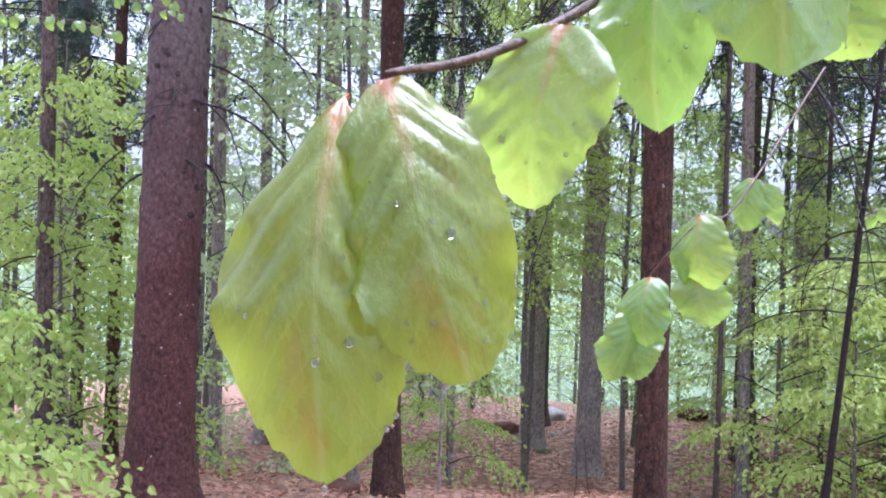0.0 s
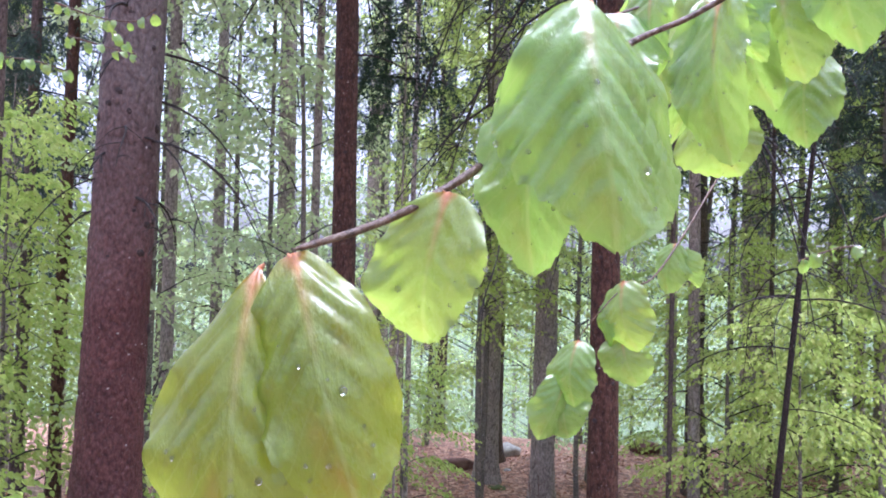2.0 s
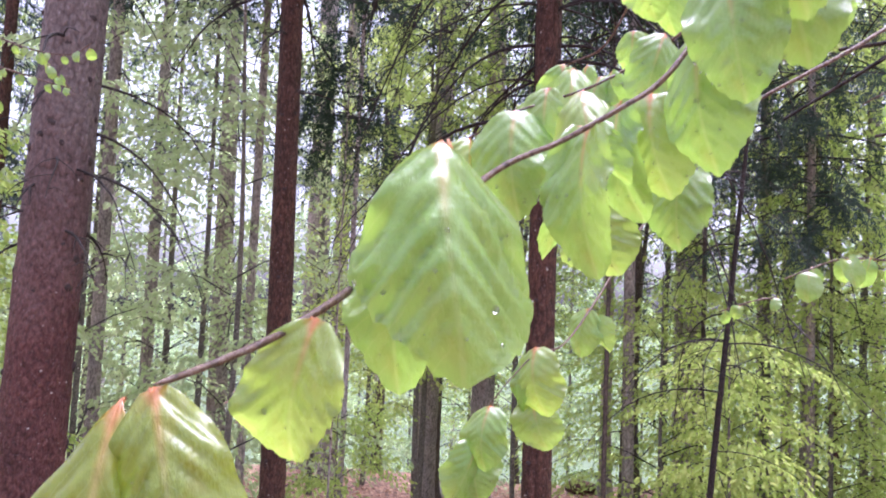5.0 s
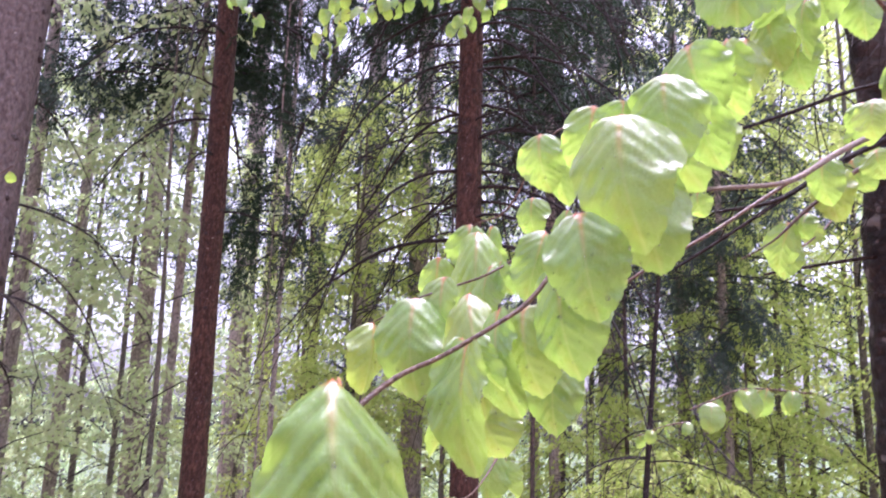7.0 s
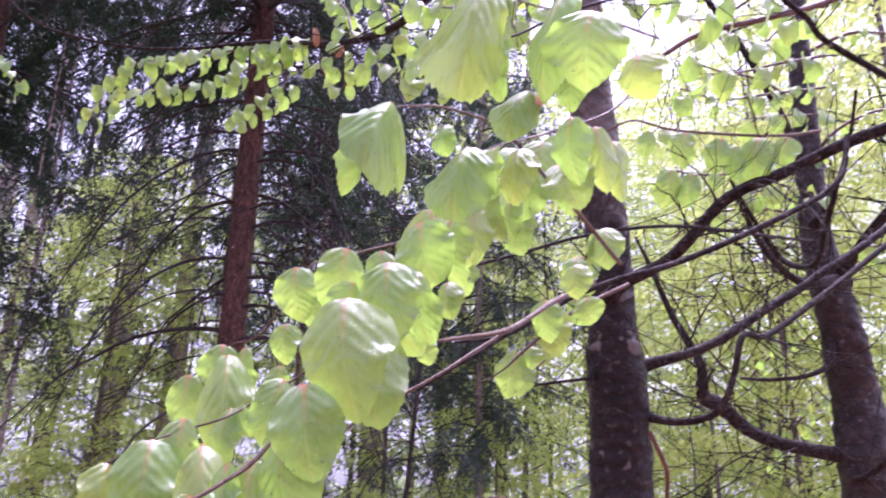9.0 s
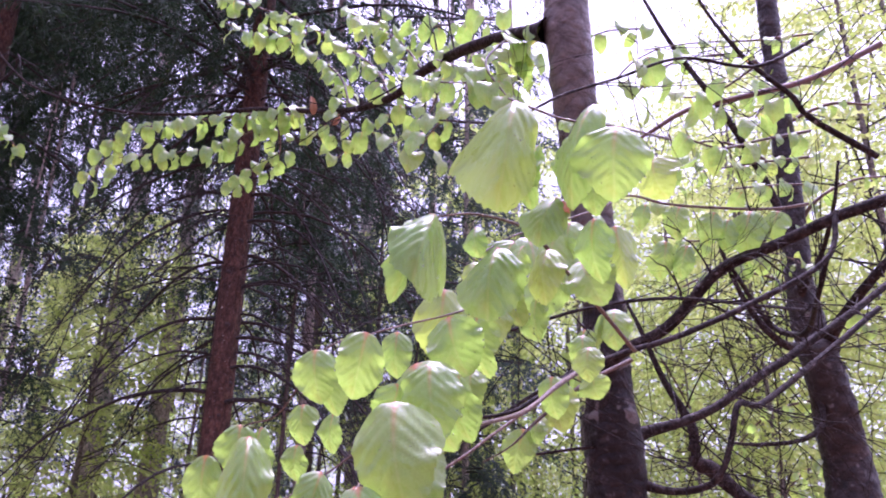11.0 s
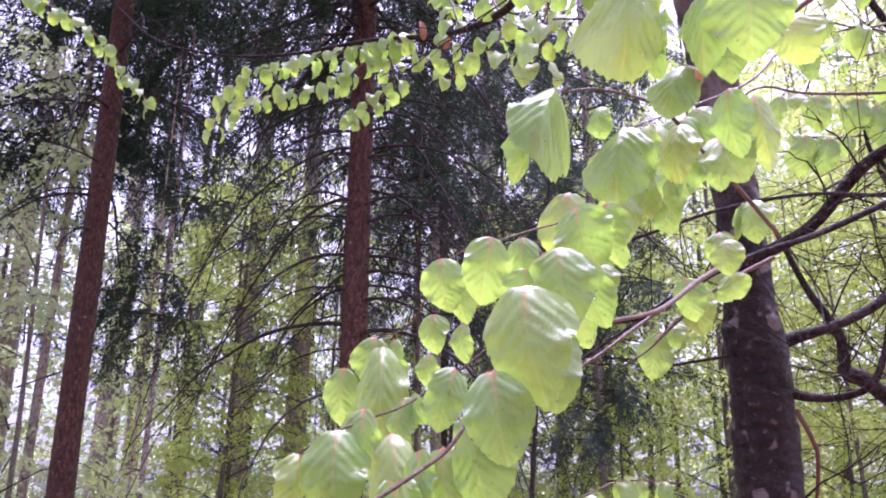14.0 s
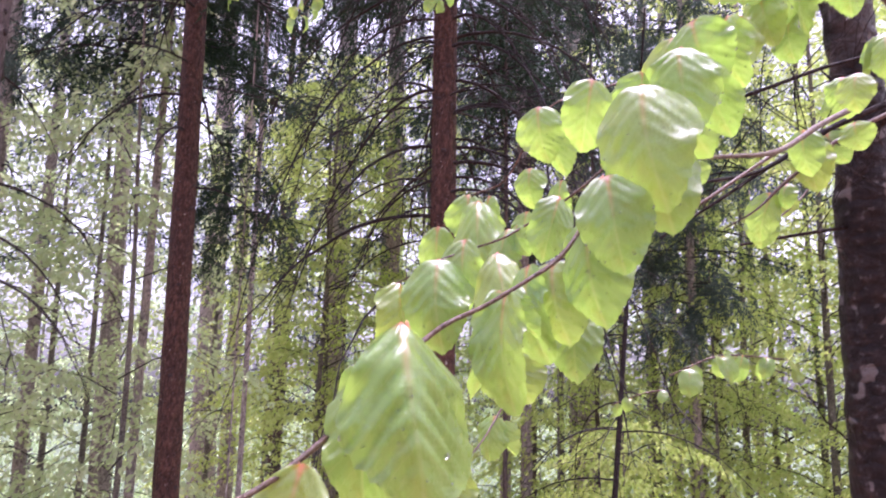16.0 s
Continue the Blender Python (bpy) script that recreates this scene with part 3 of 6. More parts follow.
spruce(-1.59, 4.63, 20, 0.182, SPRUCE_RED, 11, lean=(0.0201, 0.0068), dead=(1.9, 3.5, 16), boughs=(6, 8, 8), reach=1.8, sides=32, deadlen=(0.3, 0.9), label="thick spruce trunk, reddish below and grey above, knotty")
spruce(-0.34, 5.63, 18, 0.089, SPRUCE_WARM, 12, lean=(-0.0171, -0.0013), dead=(3.2, 6.0, 16), boughs=(5.9, 8.4, 76), reach=1.9, size=0.07, density=70, twigs=28, sides=24, hang=0.6)
spruce(1.06, 4.01, 15, 0.076, SPRUCE_WARM, 13, lean=(-0.0053, 0.0013), dead=(2.0, 3.4, 8), fans=((2.7, 4.9, -75, 10, 24, 0.6, 1.3), (2.5, 4.9, 120, 195, 15, 0.5, 1.15), (3.0, 4.9, 10, 120, 12, 0.6, 1.3), (3.3, 4.9, 195, 285, 7, 0.4, 0.8)), boughs=(4.45, 6.6, 84), reach=2.0, size=0.05, density=100, twigs=30, sides=24, deadlen=(0.5, 1.2), hang=0.42, label="spruce with bare dead branches below dark green boughs")
spruce(2.31, 4.86, 4.6, 0.021, DEADWOOD, 14, lean=(0.0761, -0.0380), dead=(0.5, 4.2, 34), sides=12, deadlen=(0.4, 1.3), label="thin dead young spruce with bare dark twigs")
spruce(4.42, 9.36, 16, 0.03, SPRUCE_DARK, 15, dead=(2.5, 5, 30), boughs=(4.9, 9.8, 50), reach=1.8, size=0.06, density=70, twigs=28, hang=0.5, sides=12, deadlen=(0.6, 1.6), label="dense dark spruce with drooping boughs")
spruce(0.13, 7.84, 17, 0.028, SPRUCE_GREY_HAZY, 16, dead=(2.5, 5, 4), boughs=(7.0, 9.9, 72), reach=1.8, size=0.085, density=55, twigs=26, hang=0.5, sides=12, label="dense dark spruce with drooping boughs")
spruce(-0.91, 8.79, 18, 0.05, SPRUCE_GREY_HAZY, 18, boughs=(5.9, 9.8, 84), reach=2.1, size=0.09, density=50, twigs=30, hang=0.5, sides=12, label="dense dark spruce with drooping boughs")
spruce(2.56, 7.42, 12, 0.025, SPRUCE_DARK, 19, fans=((4.2, 6.6, 0, 360, 26, 0.7, 1.5),), boughs=(5.4, 9.3, 84), reach=1.6, size=0.075, density=58, twigs=26, hang=0.4, sides=10, label="dark drooping spruce twigs on a slender stem")
spruce(5.97, 13.60, 24, 0.11, SPRUCE_GREY_HAZY, 21, boughs=(6.5, 16, 26), reach=2.5, size=0.14, density=26, far=True, twigs=20, hang=0.6, sides=10, label="tall spruce with boughs greyed for haze")
spruce(8.52, 14.54, 24, 0.11, SPRUCE_GREY_HAZY, 22, boughs=(6.5, 16, 26), reach=2.5, size=0.14, density=30, far=True, twigs=22, hang=0.6, sides=10, label="tall spruce with boughs greyed for haze")
spruce(10.37, 14.54, 24, 0.11, SPRUCE_GREY_HAZY, 23, boughs=(6.5, 16, 26), reach=2.5, size=0.14, density=30, far=True, twigs=22, hang=0.6, sides=10, label="tall spruce with boughs greyed for haze")
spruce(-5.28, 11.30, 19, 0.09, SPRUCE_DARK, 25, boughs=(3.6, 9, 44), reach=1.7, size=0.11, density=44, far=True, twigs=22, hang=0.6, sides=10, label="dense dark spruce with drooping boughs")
spruce(4.94, 7.95, 14, 0.05, SPRUCE_GREY_HAZY, 26, fans=((2.6, 5.5, 0, 360, 14, 0.6, 1.2),), boughs=(3.6, 9.5, 84), reach=1.6, size=0.085, density=50, far=True, twigs=22, hang=0.42, sides=10, label="young spruce with hanging boughs greyed for haze")
beech_tree(1.12, 10.30, 7.5, 0.04, 1.5, 2.4, 520, 581, size=0.066, per=0.036, leaf_mat=FOLIAGE_LIT, label="beech in bright yellow-green spring leaf")
beech_tree(1.06, 9.80, 7.5, 0.04, 1.4, 2.6, 460, 582, size=0.066, per=0.036, leaf_mat=FOLIAGE_LIT, label="beech in bright yellow-green spring leaf")
# Twigs hanging from above; the hair-thin trunk is added only to carry them.
spruce(0.02, 6.34, 12, 0.009, SPRUCE_GREY_HAZY, 17, dead=(2, 4, 4), boughs=(3.3, 5.4, 20), reach=0.42, size=0.045, density=80, twigs=22, hang=0.7, sides=10, label="dark drooping spruce twigs on a slender stem")
spruce(1.94, 10.50, 20, 0.156, SPRUCE_GREY_HAZY, 100, lean=(0.005, 0.001), dead=(1.5, 6, 6), boughs=(4.8, 9.5, 30), reach=2.1, size=0.1, density=46, far=True, sides=12, twigs=20, hang=0.55, deadlen=(0.5, 1.4), label="tall spruce with a grey scaly trunk, paled for haze")
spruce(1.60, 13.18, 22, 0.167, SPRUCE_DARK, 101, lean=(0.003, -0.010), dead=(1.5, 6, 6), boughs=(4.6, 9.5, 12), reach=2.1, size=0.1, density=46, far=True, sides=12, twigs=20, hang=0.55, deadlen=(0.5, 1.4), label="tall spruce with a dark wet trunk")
spruce(-1.58, 11.87, 19, 0.150, SPRUCE_GREY_HAZY, 102, lean=(-0.020, 0.014), dead=(1.5, 6, 6), boughs=(5.3, 9.5, 16), reach=2.1, size=0.1, density=46, far=True, sides=12, twigs=20, hang=0.55, deadlen=(0.5, 1.4), label="tall spruce with a grey scaly trunk, paled for haze")
spruce(-0.42, 15.97, 18, 0.256, SPRUCE_GREY_HAZY, 103, lean=(-0.005, -0.004), dead=(1.5, 6, 0), boughs=(5.2, 9.5, 0), reach=2.1, size=0.1, density=46, far=True, sides=12, twigs=20, hang=0.55, deadlen=(0.5, 1.4), label="tall spruce with a grey scaly trunk, paled for haze")
spruce(-0.00, 14.97, 23, 0.141, SPRUCE_GREY_HAZY, 104, lean=(0.005, -0.013), dead=(1.5, 6, 0), boughs=(5.5, 9.5, 0), reach=2.1, size=0.1, density=46, far=True, sides=12, twigs=20, hang=0.55, deadlen=(0.5, 1.4), label="tall spruce with a grey scaly trunk, paled for haze")
spruce(-4.69, 9.92, 20, 0.138, SPRUCE_GREY_HAZY, 105, lean=(0.003, 0.009), dead=(1.5, 6, 6), boughs=(5.8, 9.5, 16), reach=2.1, size=0.1, density=46, far=True, sides=12, twigs=20, hang=0.55, deadlen=(0.5, 1.4), label="tall spruce with a grey scaly trunk, paled for haze")
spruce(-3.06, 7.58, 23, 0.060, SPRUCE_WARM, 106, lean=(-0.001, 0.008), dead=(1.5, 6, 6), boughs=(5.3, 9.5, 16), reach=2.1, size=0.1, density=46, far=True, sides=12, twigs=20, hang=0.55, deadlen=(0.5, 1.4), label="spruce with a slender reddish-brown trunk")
spruce(-2.51, 9.13, 21, 0.076, SPRUCE_GREY_HAZY, 107, lean=(-0.007, -0.004), dead=(1.5, 6, 6), boughs=(5.9, 9.5, 16), reach=2.1, size=0.1, density=46, far=True, sides=12, twigs=20, hang=0.55, deadlen=(0.5, 1.4), label="tall spruce with a grey scaly trunk, paled for haze")
spruce(-2.55, 11.70, 18, 0.092, SPRUCE_GREY_HAZY, 108, lean=(-0.003, -0.019), dead=(1.5, 6, 6), boughs=(6.0, 9.5, 16), reach=2.1, size=0.1, density=46, far=True, sides=12, twigs=20, hang=0.55, deadlen=(0.5, 1.4), label="tall spruce with a grey scaly trunk, paled for haze")
spruce(3.38, 8.96, 23, 0.067, SPRUCE_GREY_HAZY, 109, lean=(-0.013, 0.005), dead=(1.5, 6, 6), boughs=(5.3, 9.5, 30), reach=2.1, size=0.1, density=46, far=True, sides=12, twigs=20, hang=0.55, deadlen=(0.5, 1.4), label="tall spruce with a grey scaly trunk, paled for haze")
spruce(4.87, 14.16, 18, 0.104, SPRUCE_GREY_HAZY, 110, lean=(-0.006, 0.002), dead=(1.5, 6, 0), boughs=(5.4, 9.5, 12), reach=2.1, size=0.1, density=46, far=True, sides=12, twigs=20, hang=0.55, deadlen=(0.5, 1.4), label="tall spruce with a grey scaly trunk, paled for haze")
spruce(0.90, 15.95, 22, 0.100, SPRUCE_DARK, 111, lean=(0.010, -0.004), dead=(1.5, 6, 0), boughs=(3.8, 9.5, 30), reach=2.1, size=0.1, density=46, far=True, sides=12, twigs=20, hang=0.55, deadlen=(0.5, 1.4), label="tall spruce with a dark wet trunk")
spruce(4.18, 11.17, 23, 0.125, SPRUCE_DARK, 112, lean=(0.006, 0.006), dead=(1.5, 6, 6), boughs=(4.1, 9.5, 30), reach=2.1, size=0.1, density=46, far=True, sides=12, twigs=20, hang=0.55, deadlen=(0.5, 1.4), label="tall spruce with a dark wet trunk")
spruce(6.80, 11.01, 22, 0.136, SPRUCE_GREY_HAZY, 113, lean=(0.008, 0.001), dead=(1.5, 6, 6), boughs=(5.2, 9.5, 12), reach=2.1, size=0.1, density=46, far=True, sides=12, twigs=20, hang=0.55, deadlen=(0.5, 1.4), label="tall spruce with a grey scaly trunk, paled for haze")
spruce(6.19, 13.59, 21, 0.188, SPRUCE_GREY_HAZY, 114, lean=(-0.013, -0.023), dead=(1.5, 6, 0), boughs=(5.2, 9.5, 30), reach=2.1, size=0.1, density=46, far=True, sides=12, twigs=20, hang=0.55, deadlen=(0.5, 1.4), label="tall spruce with a grey scaly trunk, paled for haze")
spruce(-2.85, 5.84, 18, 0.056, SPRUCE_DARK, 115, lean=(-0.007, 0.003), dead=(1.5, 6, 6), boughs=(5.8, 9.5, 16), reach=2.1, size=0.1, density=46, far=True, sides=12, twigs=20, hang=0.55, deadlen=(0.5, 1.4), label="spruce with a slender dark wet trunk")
spruce(1.36, 11.76, 22, 0.167, SPRUCE_GREY_HAZY, 116, lean=(0.008, 0.008), dead=(1.5, 6, 6), boughs=(4.7, 9.5, 12), reach=2.1, size=0.1, density=46, far=True, sides=12, twigs=20, hang=0.55, deadlen=(0.5, 1.4), label="tall spruce with a grey scaly trunk, paled for haze")
spruce(6.77, 12.23, 17, 0.117, SPRUCE_GREY_HAZY, 117, lean=(-0.004, -0.010), dead=(1.5, 6, 6), boughs=(5.2, 9.5, 30), reach=2.1, size=0.1, density=46, far=True, sides=12, twigs=20, hang=0.55, deadlen=(0.5, 1.4), label="tall spruce with a grey scaly trunk, paled for haze")

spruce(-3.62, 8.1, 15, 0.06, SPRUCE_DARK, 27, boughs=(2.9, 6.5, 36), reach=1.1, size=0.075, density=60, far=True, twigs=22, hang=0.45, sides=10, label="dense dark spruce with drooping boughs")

# the wood further back
g = np.random.default_rng(21)
for k in range(9):
    a, d = radians(g.uniform(-34, 62)), g.uniform(19, 42)
    x, y = d * math.sin(a), d * math.cos(a)
    spruce(x, y, g.uniform(20, 28), g.uniform(0.1, 0.2), (SPRUCE_GREY_HAZY, SPRUCE_WARM)[k % 2], 300 + k, boughs=(g.uniform(8, 12), 20, 16), reach=2.2, size=0.18, density=20, far=True, sides=8, twigs=14, hang=0.6, label="distant spruce among the trees")


# beeches in fresh leaf: x, y, height, stem, reach, lowest leaves, twigs
def beech_row(rows, seed, **more):
    for k, (x, y, h, r0, reach, low, count) in enumerate(rows):
        beech_tree(x, y, h, r0, reach, low, count, seed + k, **more)


beech_row([(-1.75, 3.1, 0.82, 0.008, 0.45, 0.42, 22), (-3.0, 6.5, 3.4, 0.02, 1.2, 0.3, 220), (-2.9, 5.8, 3.0, 0.02, 1.1, 0.3, 200), (-3.7, 7.0, 2.9, 0.03, 1.4, 0.4, 300), (-2.55, 4.3, 1.15, 0.012, 0.75, 0.2, 120), (-4.8, 8.8, 7.0, 0.04, 1.9, 0.6, 460)], 500, fine=True, size=0.054, per=0.032, label="young beech with tiers of light-green leaves")
beech_row([(-0.95, 7.5, 6.6, 0.03, 1.45, 1.3, 220), (-2.35, 7.9, 6.4, 0.03, 1.5, 1.2, 230), (-3.3, 10.2, 8.0, 0.04, 1.8, 1.2, 260)], 505, fine=True, size=0.066, per=0.04, leaf_mat=FOLIAGE_HAZE_PALE, label="young beech with airy tiers of leaves, paled for haze")
beech_row([(3.2, 6.2, 2.2, 0.016, 1.0, 0.25, 210)], 511, fine=True, size=0.048, per=0.028, leaf_mat=FOLIAGE_LIT, label="young beech with tiers of light-green leaves")
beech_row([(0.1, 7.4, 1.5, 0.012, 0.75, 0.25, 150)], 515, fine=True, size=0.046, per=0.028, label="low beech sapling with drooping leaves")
beech_row([(-1.4, 8.8, 7.5, 0.035, 1.2, 0.4, 400), (-2.3, 11.5, 8.5, 0.05, 1.8, 0.6, 480), (-0.75, 11.4, 7, 0.04, 1.4, 0.6, 340), (-3.6, 12.5, 9, 0.05, 2.0, 0.6, 520)], 520, size=0.072, per=0.045, leaf_mat=FOLIAGE_HAZE_PALE)
beech_row([(-0.3, 13.6, 8, 0.05, 1.7, 1.0, 300), (1.4, 12.6, 7.5, 0.035, 1.6, 1.5, 380), (0.6, 14.6, 8.5, 0.04, 1.8, 1.2, 400)], 530, size=0.07, per=0.042, leaf_mat=FOLIAGE_LIT, label="beech in bright yellow-green spring leaf")
beech_row([(3.6, 8.6, 3.4, 0.025, 1.5, 0.3, 320), (5.2, 8.0, 4.4, 0.03, 1.6, 0.3, 400)], 538, fine=True, size=0.052, per=0.031, leaf_mat=FOLIAGE_LIT, label="beech in bright yellow-green spring leaf")
beech_row([(2.8, 12.4, 4.4, 0.03, 1.6, 1.0, 300), (4.4, 11.2, 8.5, 0.045, 1.9, 0.4, 560), (6.6, 10.4, 8.0, 0.045, 2.1, 0.4, 560), (2.2, 9.6, 7.5, 0.03, 1.3, 2.6, 360), (2.9, 12.0, 9.5, 0.04, 1.9, 3.0, 480)], 540, size=0.058, per=0.036)
beech_row([(6.1, 5.6, 5.0, 0.03, 1.5, 0.4, 400), (6.8, 5.2, 7.5, 0.04, 2.1, 0.4, 560), (6.4, 7.6, 9.0, 0.05, 2.3, 0.5, 580), (8.4, 6.6, 10.0, 0.05, 2.5, 0.5, 800), (9.6, 9.0, 11, 0.06, 2.7, 0.5, 600), (7.6, 3.4, 8.5, 0.05, 2.4, 0.4, 780), (10.6, 5.4, 11, 0.06, 2.7, 0.5, 600), (8.6, 11.6, 10, 0.06, 2.5, 0.5, 520), (9.5, 2.0, 9, 0.06, 2.5, 0.4, 540), (5.6, 3.0, 8.0, 0.04, 1.9, 3.9, 390), (10.6, 8.0, 13, 0.06, 2.8, 2.0, 600), (9.2, 4.4, 12, 0.06, 2.8, 4.2, 560)], 560, size=0.062, per=0.037, leaf_mat=FOLIAGE_LIT, label="beech in bright yellow-green spring leaf")
for k in range(34):
    a, d = radians(-34 + 104 * (k + g.uniform(0, 1)) / 34), g.uniform(15, 32)
    drop = -float(ground_z(d * math.sin(a), d * math.cos(a)))
    h, reach, seen = g.uniform(7, 13), g.uniform(2.2, 3.2), a > radians(8)
    if seen or k % 2 or h > 8:
        h = h if seen or k % 2 else h * 0.4
        beech_tree(d * math.sin(a), d * math.cos(a), drop + h, 0.06, reach, max(0.2, drop - 3.2), 420 if seen else 240, 600 + k, size=0.115, leaf_mat=FOLIAGE_HAZY, per=0.075, label="distant beech, its fresh leaf colour lifted for haze")
for k in range(24):
    a, d = radians(-36 + 66 * (k + g.uniform(0, 1)) / 24), g.uniform(19, 30)
    drop = -float(ground_z(d * math.sin(a), d * math.cos(a)))
    beech_tree(d * math.sin(a), d * math.cos(a), drop + g.uniform(1.5, 4.0), 0.05, g.uniform(1.8, 2.6), max(0.2, drop - 3.0), 230, 660 + k, size=0.12, leaf_mat=FOLIAGE_HAZE_PALE, per=0.08, label="distant low beech, its fresh green paled for haze")
for k in range(12):
    a, d = radians(24 + 46 * (k + g.uniform(0, 1)) / 12), g.uniform(11.5, 17)
    drop = -float(ground_z(d * math.sin(a), d * math.cos(a)))
    beech_tree(d * math.sin(a), d * math.cos(a), drop + g.uniform(8, 12), 0.06, g.uniform(2.2, 3.0), max(0.2, drop - 2.5), 560, 700 + k, size=0.1, leaf_mat=FOLIAGE_LIT, per=0.065, label="distant beech, its fresh leaf colour lifted for haze")


# ---- the beech beside the camera ----
beech = thing("beech_tree", (1.28, 1.285, float(ground_z(1.28, 1.285))), "wet dark beech with low limbs and fresh leaves", "tree", "beeches beside the path")
B0 = np.array(beech.location)


def twig(rows, mat, label=""):
    rows = np.array(rows)
    line = curve(rows[:, :3], len(rows) * 5)
    rad = 0.78 * np.interp(np.linspace(0, 1, len(line)), np.linspace(0, 1, len(rows)), rows[:, 3])
    geo = Geo()
    v, q, u = tube(line, rad, 10, 0.1, len(rows))
    geo.add(v, q, u)
    return part("twig", geo.mesh("twig", mat, True, B0), beech, label)


def limb(rows, label="", name="limb", sides=14, mat=None):
    rows = np.array(rows)
    line = curve(rows[:, :3], len(rows) * 5)
    rad = np.interp(np.linspace(0, 1, len(line)), np.linspace(0, 1, len(rows)), rows[:, 3])
    rad = rad * 0.86
    if name == "trunk":
        line = curve(rows[:, :3], len(rows) * 14)
        rad = np.interp(np.linspace(0, 1, len(line)), np.linspace(0, 1, len(rows)), rows[:, 3])
        sides = 36
    elif rows[0, 3] > 0.0115:
        rad = rad * (1 + 0.9 * np.exp(-np.linalg.norm(line - line[0], axis=1) / 0.03))
    v, q, u = tube(line, rad, sides, 0.02 if name == "trunk" else 0.07, len(rows))
    if name == "trunk":
        mid = np.repeat(line, sides, 0)
        lump = np.array([0.13 * noise.noise(Vector(p * 7)) + 0.08 * noise.noise(Vector(p * np.array([18, 18, 40]))) + 0.03 * noise.noise(Vector(p * 60)) for p in v])
        v = v + (v - mid) * lump[:, None]
    geo = Geo()
    geo.add(v, q, u)
    ob = part(name, geo.mesh(name, mat or (BEECH_BARK if name == "trunk" else BEECH_LIMB), True, B0), beech, label)
    fine_twigs(ob, line, rad, 3 * len(rows) + int(1000 * abs(rows[0, 0])), 3 if name == "trunk" else 2 * len(rows))
    return ob


def fine_twigs(host, line, rad, seed, count):
    """Bare thin side twigs that fork and curve up or down from a limb."""
    g = np.random.default_rng(seed)
    geo = Geo()

    def grow(p, d, L, r, level):
        d = unit(d)
        bend = unit(g.normal(0, 1, 3)) * 0.7 + np.array([0, 0, g.choice([-0.8, 0.6])])
        pts = [p, p + d * L * 0.35 + bend * L * 0.05, p + d * L * 0.7 + bend * L * 0.2, p + d * L + bend * L * 0.42]
        path = curve(pts, 9) + g.normal(0, 0.018 * L, (9, 3)) * np.linspace(0, 1, 9)[:, None]
        geo.add(*tube(path, np.linspace(r, r * 0.35, 9), 5))
        if level:
            for _ in range(g.integers(1, 4)):
                i = g.integers(2, 8)
                grow(path[i], path[i + 1] - path[i] + g.normal(0, 0.55, 3) * L * 0.12, L * g.uniform(0.3, 0.6), r * 0.6, level - 1)

    for _ in range(count):
        i = g.integers(len(line) // 5, len(line) - 1)
        along = unit(line[min(i + 1, len(line) - 1)] - line[i - 1])
        if abs(along[2]) > 0.8 and count > 3:
            continue
        side = unit(np.cross(along, g.normal(0, 1, 3)))
        grow(line[i], along * g.uniform(0.2, 0.9) + side, g.uniform(0.12, 0.45), float(np.clip(rad[i] * 0.22, 0.0009, 0.0026)), 2)
    if geo.n:
        tagged(part("twigwork", geo.mesh("twigwork", BEECH_LIMB, True, B0), host), kind="stuff")


